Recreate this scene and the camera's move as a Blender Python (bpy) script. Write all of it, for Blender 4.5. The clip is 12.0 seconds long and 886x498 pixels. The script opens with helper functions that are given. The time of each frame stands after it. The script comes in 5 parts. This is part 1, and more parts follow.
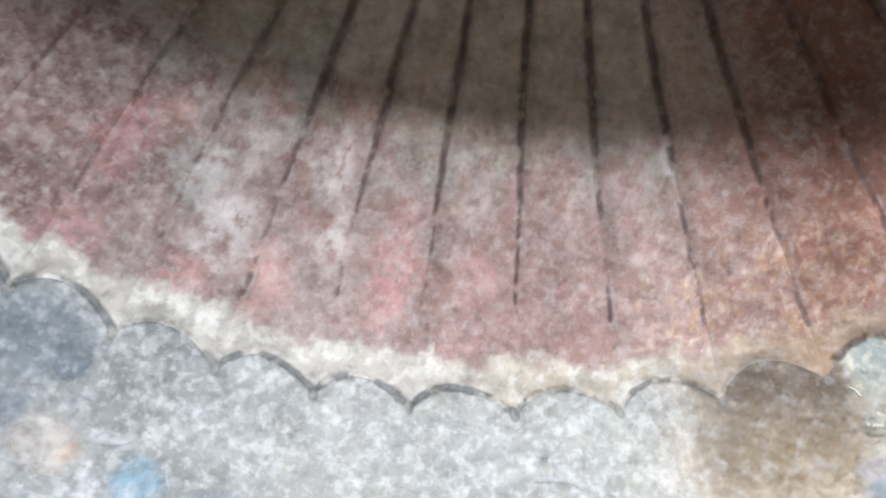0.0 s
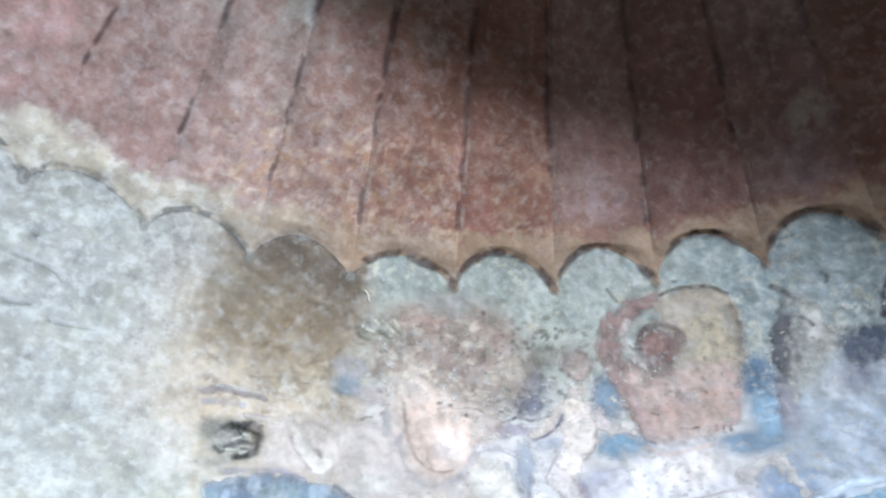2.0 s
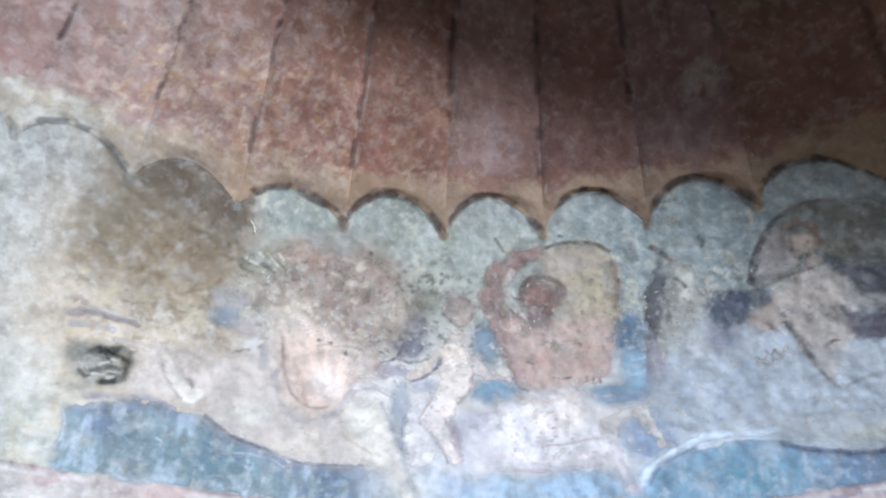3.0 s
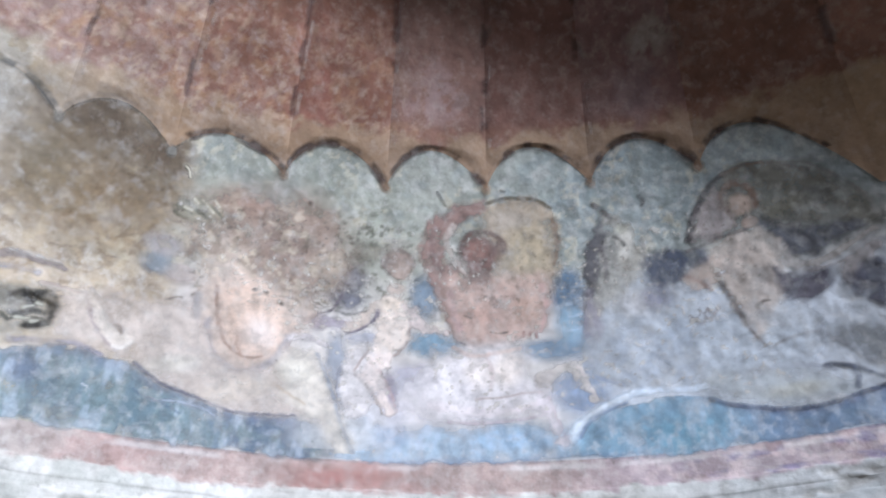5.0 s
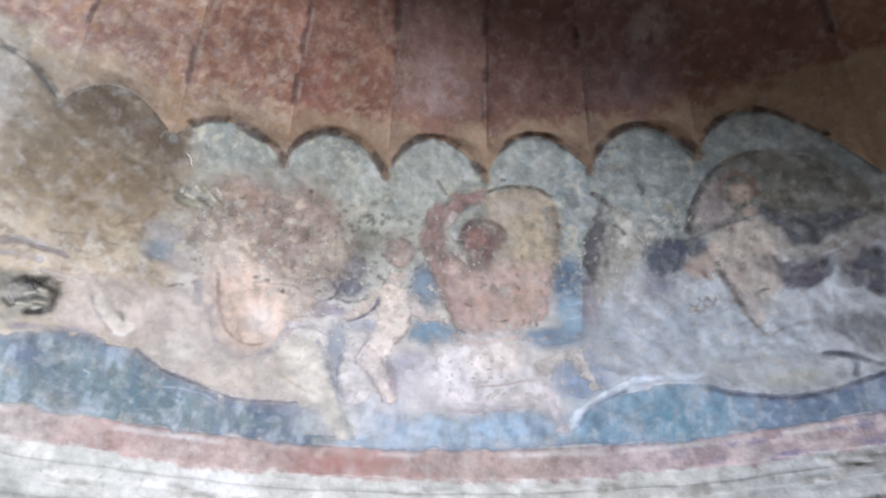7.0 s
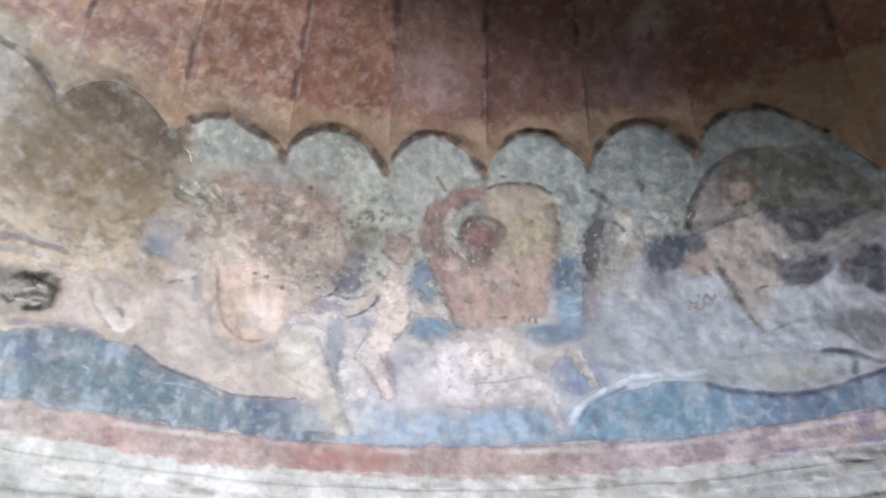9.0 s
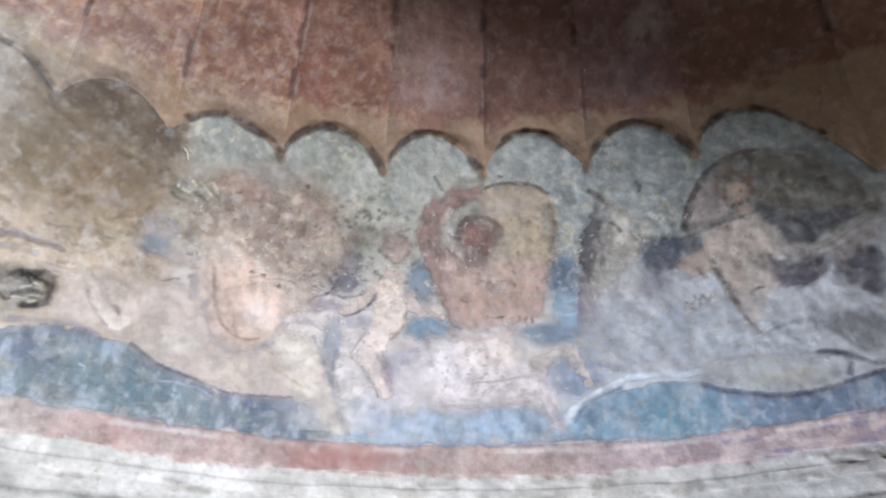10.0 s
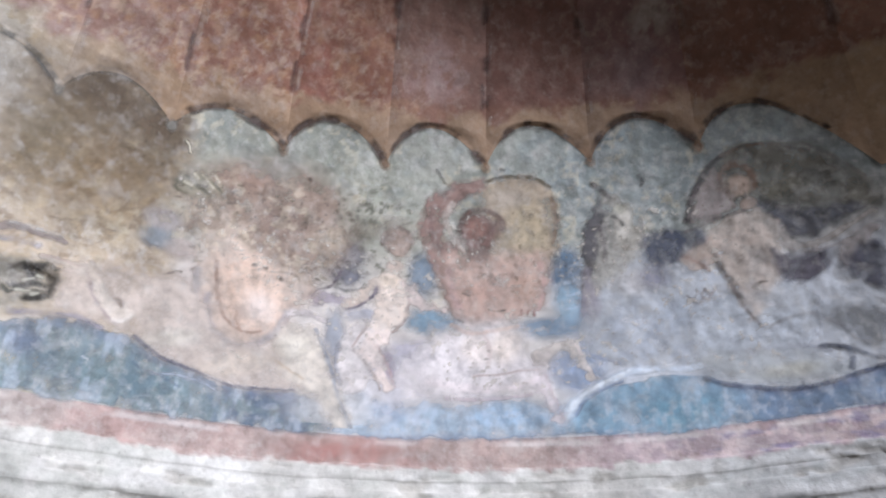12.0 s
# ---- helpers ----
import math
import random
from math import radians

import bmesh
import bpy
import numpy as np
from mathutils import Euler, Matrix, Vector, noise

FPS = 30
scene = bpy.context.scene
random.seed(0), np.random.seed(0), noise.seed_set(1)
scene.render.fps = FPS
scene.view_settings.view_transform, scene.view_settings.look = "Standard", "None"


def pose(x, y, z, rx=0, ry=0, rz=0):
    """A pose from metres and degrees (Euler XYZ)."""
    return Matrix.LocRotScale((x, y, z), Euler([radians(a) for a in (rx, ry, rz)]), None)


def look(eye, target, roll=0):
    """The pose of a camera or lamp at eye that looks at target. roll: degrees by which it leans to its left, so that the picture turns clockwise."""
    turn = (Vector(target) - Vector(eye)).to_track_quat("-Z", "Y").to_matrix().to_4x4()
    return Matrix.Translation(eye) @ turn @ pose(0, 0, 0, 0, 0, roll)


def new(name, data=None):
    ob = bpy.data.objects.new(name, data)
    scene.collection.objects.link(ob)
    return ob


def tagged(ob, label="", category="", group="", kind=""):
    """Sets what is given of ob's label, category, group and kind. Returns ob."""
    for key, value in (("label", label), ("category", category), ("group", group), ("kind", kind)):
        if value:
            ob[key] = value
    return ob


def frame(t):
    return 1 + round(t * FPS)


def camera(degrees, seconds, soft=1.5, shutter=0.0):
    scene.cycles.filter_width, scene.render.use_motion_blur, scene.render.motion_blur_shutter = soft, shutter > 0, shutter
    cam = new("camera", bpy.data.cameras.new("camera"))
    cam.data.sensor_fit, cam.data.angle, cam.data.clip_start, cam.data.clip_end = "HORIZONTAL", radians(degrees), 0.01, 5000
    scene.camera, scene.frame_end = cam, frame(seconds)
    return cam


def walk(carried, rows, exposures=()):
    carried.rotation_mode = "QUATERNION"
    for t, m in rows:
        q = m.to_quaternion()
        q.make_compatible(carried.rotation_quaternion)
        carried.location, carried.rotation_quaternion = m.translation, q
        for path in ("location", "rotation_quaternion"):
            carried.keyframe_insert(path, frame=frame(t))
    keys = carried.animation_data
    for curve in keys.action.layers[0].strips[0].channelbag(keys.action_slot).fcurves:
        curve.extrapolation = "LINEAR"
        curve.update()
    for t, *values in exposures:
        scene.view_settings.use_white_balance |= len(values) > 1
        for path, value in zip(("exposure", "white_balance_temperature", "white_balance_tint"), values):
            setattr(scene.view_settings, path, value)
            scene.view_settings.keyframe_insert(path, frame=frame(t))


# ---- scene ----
R, RISE, SPRING = 2.0, 0.81, 2.2          # niche radius, dome height over radius, springing line above the floor
cam = camera(58.35, 12.0, soft=1.8, shutter=0.25)
PATH = [  # seconds, x, y, z, heading, up, roll
    (0.0, -0.2783, 0.0830, 1.6041, -5.08, 47.69, -0.39),
    (0.2, -0.2556, 0.1120, 1.6107, -6.18, 47.28, 0.23),
    (0.3, -0.2446, 0.1226, 1.6064, -8.09, 46.81, 0.94),
    (0.5, -0.2249, 0.1401, 1.6041, -13.08, 47.01, 0.29),
    (0.8, -0.1821, 0.1803, 1.5915, -21.03, 46.60, -0.63),
    (1.0, -0.1542, 0.2062, 1.5857, -25.61, 45.28, -1.00),
    (1.2, -0.1311, 0.2205, 1.5850, -30.37, 44.22, -1.67),
    (1.5, -0.1034, 0.2383, 1.5735, -35.60, 42.60, -0.81),
    (2.0, -0.0648, 0.2137, 1.5717, -41.53, 40.39, 0.53),
    (2.5, -0.0353, 0.2004, 1.5650, -46.78, 39.09, 0.06),
    (3.0, -0.0086, 0.1895, 1.5599, -49.69, 36.83, -0.24),
    (3.5, 0.0227, 0.1807, 1.5391, -51.41, 35.90, 0.07),
    (5.5, 0.0522, 0.1735, 1.5384, -53.44, 34.23, -0.92),
    (6.0, 0.0510, 0.1732, 1.5353, -53.42, 34.04, -0.84),
    (6.5, 0.0445, 0.1750, 1.5368, -53.02, 33.78, -0.71),
    (7.0, 0.0489, 0.1752, 1.5316, -53.29, 33.76, -0.66),
    (9.0, 0.0496, 0.1731, 1.5334, -53.26, 33.46, -0.55),
    (9.5, 0.0488, 0.1755, 1.5318, -53.23, 33.25, -0.33),
    (10.0, 0.0483, 0.1733, 1.5315, -53.56, 33.45, -0.43),
    (10.5, 0.0481, 0.1729, 1.5331, -53.43, 33.36, -0.29),
    (11.0, 0.0467, 0.1739, 1.5352, -53.25, 33.17, -0.39),
    (11.5, 0.0486, 0.1730, 1.5329, -53.21, 32.91, -0.11),
    (12.0, 0.0484, 0.1696, 1.5349, -53.28, 32.86, -0.16),
]


def eye_row(x, y, z, heading, up, roll):
    h, u = radians(heading), radians(up)
    way = Vector((-math.sin(h) * math.cos(u), math.cos(h) * math.cos(u), math.sin(u)))
    return look(Vector((x, y, z)), Vector((x, y, z)) + way, roll)


EXPOSURES = [(0.0, 0.16, 6400, 8.5), (1.0, 0.03, 6050, 5), (1.5, -0.06, 5900, 3.5), (2.5, -0.21, 5980, 5.5), (3.5, -0.27, 6000, 6.5), (5.5, -0.40, 6300, 11), (9.5, -0.47, 6650, 11.5), (12.0, -0.48, 6600, 13.5)]
walk(cam, [(t, eye_row(*row)) for t, *row in PATH], EXPOSURES)

# ---- daylight ----
world = bpy.data.worlds.new("sky")
scene.world = world
world.use_nodes = True
sky = world.node_tree.nodes.new("ShaderNodeTexSky")
sky.sky_type, sky.sun_disc = "NISHITA", False
sky.sun_elevation, sky.sun_rotation = radians(48), radians(20)
sky.dust_density, sky.air_density = 4.0, 1.0
world.node_tree.nodes["Background"].inputs["Strength"].default_value = 0.15
world.node_tree.links.new(sky.outputs[0], world.node_tree.nodes["Background"].inputs["Color"])
# daylight through an unseen high window of an assumed hall before the niche
WIN_X, WIN_Y, WIN_Z, WIN_W, WIN_H = 0.36, -10.0, 5.98, 1.2, 0.34
window_data = bpy.data.lights.new("window_daylight", "AREA")
window_data.shape, window_data.size, window_data.size_y = "RECTANGLE", WIN_W, WIN_H
window_data.energy, window_data.color = 3800.0, (0.90, 0.97, 1.09)
window_light = new("window_daylight", window_data)
window_light.matrix_world = look((WIN_X, WIN_Y - 0.1, WIN_Z), (WIN_X, 0.0, WIN_Z - 2.5))
sun_data = bpy.data.lights.new("sun", "SUN")
sun_data.energy, sun_data.angle, sun_data.color = 0.8, radians(14), (1.0, 0.95, 0.88)
sun = new("sun", sun_data)
sun.matrix_world = look((4, 12, 14), (0, 0, 0))


# ---- colour and noise helpers ----
def lin(c):
    return tuple(((v / 255 + 0.055) / 1.055) ** 2.4 if v > 10 else v / 255 / 12.92 for v in c)


TABLES = [np.random.RandomState(k).rand(256, 256) for k in range(24)]


def vnoise(x, y, k):
    tab = TABLES[k % 24]
    xi, yi = np.floor(x).astype(int), np.floor(y).astype(int)
    fx, fy = x - xi, y - yi
    fx, fy = fx * fx * (3 - 2 * fx), fy * fy * (3 - 2 * fy)
    x0, x1, y0, y1 = xi % 256, (xi + 1) % 256, yi % 256, (yi + 1) % 256
    return (tab[x0, y0] * (1 - fx) + tab[x1, y0] * fx) * (1 - fy) + (tab[x0, y1] * (1 - fx) + tab[x1, y1] * fx) * fy


def fbm(x, y, size, k, octaves=4):
    """Noise between 0 and 1; size: degrees across the largest lumps."""
    total, amp, norm = 0.0, 1.0, 0.0
    for i in range(octaves):
        total = total + amp * vnoise(x / size * 2 ** i + 17.3 * i + 40, y / size * 2 ** i + 9.1 * i + 40, k + i)
        norm += amp
        amp *= 0.55
    return total / norm


def smooth(a, b, v):
    u = np.clip((v - a) / (b - a), 0, 1)
    return u * u * (3 - 2 * u)


# ---- the curved surface: s degrees along the niche, p degrees up the dome (below 0: straight down the wall) ----
def surface(s, p, off=0.0):
    s, p = np.asarray(s, float), np.asarray(p, float)
    a, b = np.radians(s), np.radians(p)
    r = np.where(p > 0, np.cos(np.maximum(b, 0)), 1.0) * R
    z = np.where(p > 0, np.sin(b), b) * RISE * R
    nr, nz = np.where(p > 0, np.cos(b), 1.0), np.where(p > 0, np.sin(b) / RISE, 0.0)
    ln = np.sqrt(nr ** 2 + nz ** 2)
    r, z = r - off * nr / ln, z - off * nz / ln
    return np.stack([np.sin(a) * r, np.cos(a) * r, SPRING + z], -1)


# ---- materials ----
def nodes_of(name):
    m = bpy.data.materials.new(name)
    m.use_nodes = True
    nt = m.node_tree
    return m, nt, nt.nodes["Principled BSDF"]


def nd(nt, kind, **sets):
    n = nt.nodes.new(kind)
    for key, value in sets.items():
        n.inputs[key.replace("_", " ")].default_value = value
    return n


def ramp(nt, value, a, b, lo=0.0, hi=1.0):
    n = nt.nodes.new("ShaderNodeMapRange")
    n.interpolation_type = "SMOOTHSTEP"
    for key, v in zip(("From Min", "From Max", "To Min", "To Max"), (a, b, lo, hi)):
        n.inputs[key].default_value = v
    nt.links.new(value, n.inputs["Value"])
    return n.outputs["Result"]


def mixed(nt, fac, a, b, mode="MIX"):
    n = nt.nodes.new("ShaderNodeMix")
    n.data_type, n.blend_type = "RGBA", mode
    for sock, v in ((n.inputs["Factor"], fac), (n.inputs["A"], a), (n.inputs["B"], b)):
        if isinstance(v, (int, float)):
            sock.default_value = v
        elif isinstance(v, tuple):
            sock.default_value = (*v, 1.0)
        else:
            nt.links.new(v, sock)
    return n.outputs["Result"]


def noise_tex(nt, scale, detail=5.0, rough=0.6, distort=0.0):
    co = nt.nodes.new("ShaderNodeTexCoord")
    n = nd(nt, "ShaderNodeTexNoise", Scale=scale, Detail=detail, Roughness=rough, Distortion=distort)
    nt.links.new(co.outputs["Object"], n.inputs["Vector"])
    return n.outputs["Fac"]


def fresco(name, fleck=0.45, mottle=0.5, bump=0.25, see_through=False, chalk=(0.66, 0.63, 0.60), vein=0.4):
    """Old lime fresco: pigment from the mesh, chalky veins and flecks where it has flaked, dark mottling, trowelled relief."""
    m, nt, bsdf = nodes_of(name)
    at = nt.nodes.new("ShaderNodeAttribute")
    at.attribute_name = "pigment"
    col = at.outputs["Color"]
    grain = ramp(nt, noise_tex(nt, 9, 4, 0.55), 0.32, 0.68, 1 - mottle * 0.55, 1 + mottle * 0.45)
    col = mixed(nt, 1.0, col, grain, "MULTIPLY")
    fine = ramp(nt, noise_tex(nt, 40, 2.5, 0.55), 0.32, 0.68, 1 - mottle * 0.28, 1 + mottle * 0.24)
    col = mixed(nt, 1.0, col, fine, "MULTIPLY")
    # thin chalky veins: the ridges of a warped noise, only in some places
    ridge = nt.nodes.new("ShaderNodeMath")
    ridge.operation = "SUBTRACT"
    nt.links.new(noise_tex(nt, 19, 6, 0.62, 0.2), ridge.inputs[0])
    ridge.inputs[1].default_value = 0.5
    dist = nt.nodes.new("ShaderNodeMath")
    dist.operation = "ABSOLUTE"
    nt.links.new(ridge.outputs[0], dist.inputs[0])
    place = ramp(nt, noise_tex(nt, 7, 4, 0.6), 0.42, 0.6, 0.15, 1.0)
    thin = nt.nodes.new("ShaderNodeMath")
    thin.operation = "MULTIPLY"
    nt.links.new(ramp(nt, dist.outputs[0], 0.0, 0.13, vein, 0.0), thin.inputs[0])
    nt.links.new(place, thin.inputs[1])
    col = mixed(nt, thin.outputs[0], col, chalk)
    flake = ramp(nt, noise_tex(nt, 24, 4, 0.55), 0.50, 0.72, 0, fleck)
    col = mixed(nt, flake, col, chalk)
    blotch = ramp(nt, noise_tex(nt, 44, 2.5, 0.5), 0.52, 0.72, 0, fleck * 0.9)
    col = mixed(nt, blotch, col, chalk)
    spots = ramp(nt, noise_tex(nt, 28, 3.0, 0.55), 0.28, 0.48, 0.5 * mottle * 2, 0.0)
    col = mixed(nt, spots, col, mixed(nt, 1.0, col, (0.5, 0.48, 0.46), "MULTIPLY"))
    pits = ramp(nt, noise_tex(nt, 36, 4, 0.6), 0.27, 0.36, 0.65 * mottle, 0.0)
    col = mixed(nt, pits, col, (0.10, 0.085, 0.075))
    nt.links.new(col, bsdf.inputs["Base Color"])
    bsdf.inputs["Roughness"].default_value = 0.86
    bsdf.inputs["Specular IOR Level"].default_value = 0.25
    bp = nd(nt, "ShaderNodeBump", Strength=bump, Distance=0.012)
    nt.links.new(noise_tex(nt, 15, 6, 0.6), bp.inputs["Height"])
    nt.links.new(bp.outputs["Normal"], bsdf.inputs["Normal"])
    if see_through:
        worn = ramp(nt, noise_tex(nt, 20, 4, 0.55), 0.30, 0.60, 0.66, 1.0)
        mul = nt.nodes.new("ShaderNodeMath")
        mul.operation = "MULTIPLY"
        nt.links.new(at.outputs["Alpha"], mul.inputs[0])
        nt.links.new(worn, mul.inputs[1])
        nt.links.new(mul.outputs[0], bsdf.inputs["Alpha"])
    return m


def rough_stone(name, base, alt, scale, bump=0.5):
    m, nt, bsdf = nodes_of(name)
    col = mixed(nt, ramp(nt, noise_tex(nt, scale, 6, 0.65), 0.35, 0.65), base, alt)
    fine = ramp(nt, noise_tex(nt, scale * 7, 4, 0.7), 0.3, 0.7, 0.7, 1.25)
    col = mixed(nt, 1.0, col, fine, "MULTIPLY")
    nt.links.new(col, bsdf.inputs["Base Color"])
    bsdf.inputs["Roughness"].default_value = 0.92
    bp = nd(nt, "ShaderNodeBump", Strength=bump, Distance=0.02)
    nt.links.new(noise_tex(nt, scale * 3, 8, 0.7), bp.inputs["Height"])
    nt.links.new(bp.outputs["Normal"], bsdf.inputs["Normal"])
    return m


MAT_FRIEZE = fresco("frieze_fresco", 0.30, 0.29, 0.36, vein=0.12)
MAT_FLUTE = fresco("flute_fresco", 0.17, 0.34, 0.3, vein=0.12, chalk=(0.62, 0.56, 0.53))
MAT_FLUTE_WARM = fresco("flute_fresco_warm", 0.15, 0.27, 0.3, vein=0.07, chalk=(0.58, 0.50, 0.45))
MAT_PAINT = fresco("figure_paint", 0.24, 0.22, 0.28, True, vein=0.05)
MAT_LINE = fresco("line_paint", 0.12, 0.4, 0.2, True, vein=0.1)
MAT_CORNICE = fresco("cornice_stucco", 0.24, 0.40, 0.45, vein=0.12)
MAT_WALL = rough_stone("old_plaster", lin((94, 89, 82)), lin((118, 112, 104)), 3)
MAT_FLOOR = rough_stone("floor_stone", lin((52, 49, 45)), lin((70, 66, 60)), 2)
MAT_EARTH = rough_stone("earth", lin((92, 84, 70)), lin((110, 100, 84)), 0.6)


# ---- mesh helpers ----
def mesh_of(name, verts, faces, mat, pigment=None, smooth_faces=True):
    me = bpy.data.meshes.new(name)
    me.from_pydata(verts, [], faces)
    if pigment is not None:
        at = me.color_attributes.new("pigment", "FLOAT_COLOR", "POINT")
        at.data.foreach_set("color", np.asarray(pigment, np.float32).ravel())
    if smooth_faces:
        me.polygons.foreach_set("use_smooth", np.ones(len(me.polygons), bool))
    me.materials.append(mat)
    me.update()
    return me


def part(name, me, parent=None, label=""):
    ob = new(name, me)
    ob.parent = parent
    return tagged(ob, label) if label else ob


def grid_faces(n, m):
    i, j = np.meshgrid(np.arange(n - 1), np.arange(m - 1), indexing="ij")
    a = (i * m + j).ravel()
    return np.stack([a, a + m, a + m + 1, a + 1], -1)


def rgba(rgb, alpha):
    return np.concatenate([rgb, np.asarray(alpha)[..., None]], -1)


def sheet(S, P, off, rgb, alpha, name, mat, cut=0.05):
    """A painted sheet on the curved surface; bare stretches of it are left out."""
    n, m = S.shape
    faces = grid_faces(n, m)
    keep = alpha.ravel()[faces].max(1) > cut
    faces = faces[keep]
    used, inv = np.unique(faces, return_inverse=True)
    V = surface(S, P, off).reshape(-1, 3)[used]
    C = rgba(rgb, alpha).reshape(-1, 4)[used]
    return mesh_of(name, V.tolist(), inv.reshape(-1, 4).tolist(), mat, C)


# ---- brushes: each gives a cover between 0 and 1 on the grid ----
def eased(pts, closed=False, n=4):
    """A smooth run of points through the given ones."""
    q = [np.array(p, float) for p in pts]
    if len(q) < 3:
        return q
    out, count = [], len(q)
    for i in range(count if closed else count - 1):
        if closed:
            a, b, c, d = (q[(i + j) % count] for j in (-1, 0, 1, 2))
        else:
            a, b, c, d = q[max(i - 1, 0)], q[i], q[i + 1], q[min(i + 2, count - 1)]
        for t in np.arange(n) / n:
            out.append(0.5 * (2 * b + (c - a) * t + (2 * a - 5 * b + 4 * c - d) * t ** 2 + (3 * b - a - 3 * c + d) * t ** 3))
    return out if closed else out + [q[-1]]


class Brush:
    def __init__(self, s0, s1, p0, p1, step=0.13, warp=0.35, seed=0):
        s, p = np.arange(s0, s1 + step, step), np.arange(p0, p1 + step, step)
        self.S, self.P = np.meshgrid(s, p, indexing="ij")
        w = (fbm(self.S, self.P, 2.2, seed + 3) - 0.5, fbm(self.S, self.P, 2.2, seed + 9) - 0.5)
        f = (fbm(self.S, self.P, 0.5, seed + 5, 2) - 0.5, fbm(self.S, self.P, 0.5, seed + 11, 2) - 0.5)
        self.x, self.y = self.S + warp * (2 * w[0] + f[0]), self.P + warp * (2 * w[1] + f[1])
        self.rgb, self.a = np.zeros(self.S.shape + (3,)), np.zeros(self.S.shape)
        self.worn = smooth(0.22, 0.5, fbm(self.S, self.P, 1.2, seed + 7, 4))
        self.fray = fbm(self.S, self.P, 0.6, seed + 13, 3) - 0.5
        self.thin = 0.62 + 0.38 * smooth(0.34, 0.52, fbm(self.S, self.P, 0.9, seed + 2, 3))

    def lay(self, cover, col, a):
        c = cover * a * (0.55 + 0.45 * self.worn)
        out = c + self.a * (1 - c)
        self.rgb = (np.array(lin(col)) * c[..., None] + self.rgb * (self.a * (1 - c))[..., None]) / np.maximum(out, 1e-6)[..., None]
        self.a = out

    def blob(self, c, rx, ry, col, a=0.9, rot=0, soft=0.4):
        k = math.cos(radians(c[1]))
        dx, dy = (self.x - c[0]) * k, self.y - c[1]
        co, si = math.cos(radians(rot)), math.sin(radians(rot))
        d = np.sqrt(((dx * co + dy * si) / rx) ** 2 + ((-dx * si + dy * co) / ry) ** 2)
        self.lay(1 - smooth(1 - soft, 1 + soft * 0.6, d), col, a)

    def line(self, pts, w, col, a=0.85, w1=None, soft=0.75):
        w1 = w if w1 is None else w1
        pts = eased(pts, n=3)
        n, cover = len(pts) - 1, 0
        for i, (u, v) in enumerate(zip(pts, pts[1:])):
            k = math.cos(radians((u[1] + v[1]) / 2))
            ex, ey = (v[0] - u[0]) * k, v[1] - u[1]
            dx, dy = (self.x - u[0]) * k, self.y - u[1]
            t = np.clip((dx * ex + dy * ey) / max(ex * ex + ey * ey, 1e-9), 0, 1)
            d = np.hypot(dx - t * ex, dy - t * ey)
            ww = w + (w1 - w) * (i + t) / n
            cover = np.maximum(cover, 1 - smooth(ww * (1 - soft), ww * (1 + soft), d + 0.3 * ww * self.fray))
        self.lay(cover * self.thin, col, a)

    def shape(self, pts, col, a=0.9, soft=0.3):
        """A filled outline with an edge that fades over soft degrees."""
        run = eased(pts, True)
        near, inside = np.full(self.S.shape, 1e9), np.zeros(self.S.shape, bool)
        for u, v in zip(run, run[1:] + run[:1]):
            k = math.cos(radians((u[1] + v[1]) / 2))
            ex, ey = (v[0] - u[0]) * k, v[1] - u[1]
            dx, dy = (self.x - u[0]) * k, self.y - u[1]
            t = np.clip((dx * ex + dy * ey) / max(ex * ex + ey * ey, 1e-9), 0, 1)
            near = np.minimum(near, np.hypot(dx - t * ex, dy - t * ey))
            if u[1] != v[1]:
                cross = u[0] + (self.y - u[1]) / (v[1] - u[1]) * (v[0] - u[0])
                inside ^= ((u[1] > self.y) != (v[1] > self.y)) & (self.x < cross)
        self.lay(1 - smooth(-soft * 1.4, soft * 1.2, np.where(inside, -near, near) + 0.9 * self.fray), col, a)

    def done(self, name, label, category, off, group="", mat=None, kind=""):
        if mat is None:  # a coat of paint follows the plaster
            off = 0.0008 + (off - 0.002) * 0.25 + relief(self.S, self.P)
        me = sheet(self.S, self.P, off, self.rgb, self.a, name, mat or MAT_PAINT)
        return tagged(new(name, me), label, category, group, kind)


# ---- the scallops: cusps along the niche, in degrees ----
CUSPS = (-87, -78.5, -70.3, -62.2, -54.3, -46.4, -38.7, -31.0, -22.9, -14.9, -6.8, 2.1, 11.0, 19.4, 27.7, 36.6, 45.1, 53.6, 62.4, 71.2, 83.4, 90)


ARCH = (0, 0, 0, 0, 0, 0, 0, 0, 0, 0, 0, 0, 0, 0, -0.6, 0.0, 0.1, 0.3, 0.0, -0.5, 0)  # how far each scallop stands above or below the run


def cusp_height(s):
    return 24.35 + 0.4 * smooth(-30, 60, s) - 5.4 * np.clip((np.asarray(s) - 71.2) / 12.2, 0, 1)


def lip(s):
    """Height of the scalloped edge above s."""
    s = np.asarray(s, float)
    c = np.array(CUSPS)
    i = np.clip(np.searchsorted(c, s) - 1, 0, len(c) - 2)
    u = np.abs(2 * np.clip((s - c[i]) / (c[i + 1] - c[i]), 0, 1) ** 0.82 - 1)  # each arch leans a little
    return cusp_height(s) + np.array(ARCH)[i] * (1 - u ** 2) + (2.2 + 1.2 * smooth(0, 45, s) + 1.8 * smooth(70, 72.5, s)) * np.where(s > 83.4, 0.0, 1.0) * (1 - np.clip(u, 0, 1) ** 2.0)


def sag(S):
    """How far the foot of the frieze hangs below its straight line, in degrees."""
    return 0.12 + 0.36 * smooth(26, 44, S) * smooth(82, 62, S)


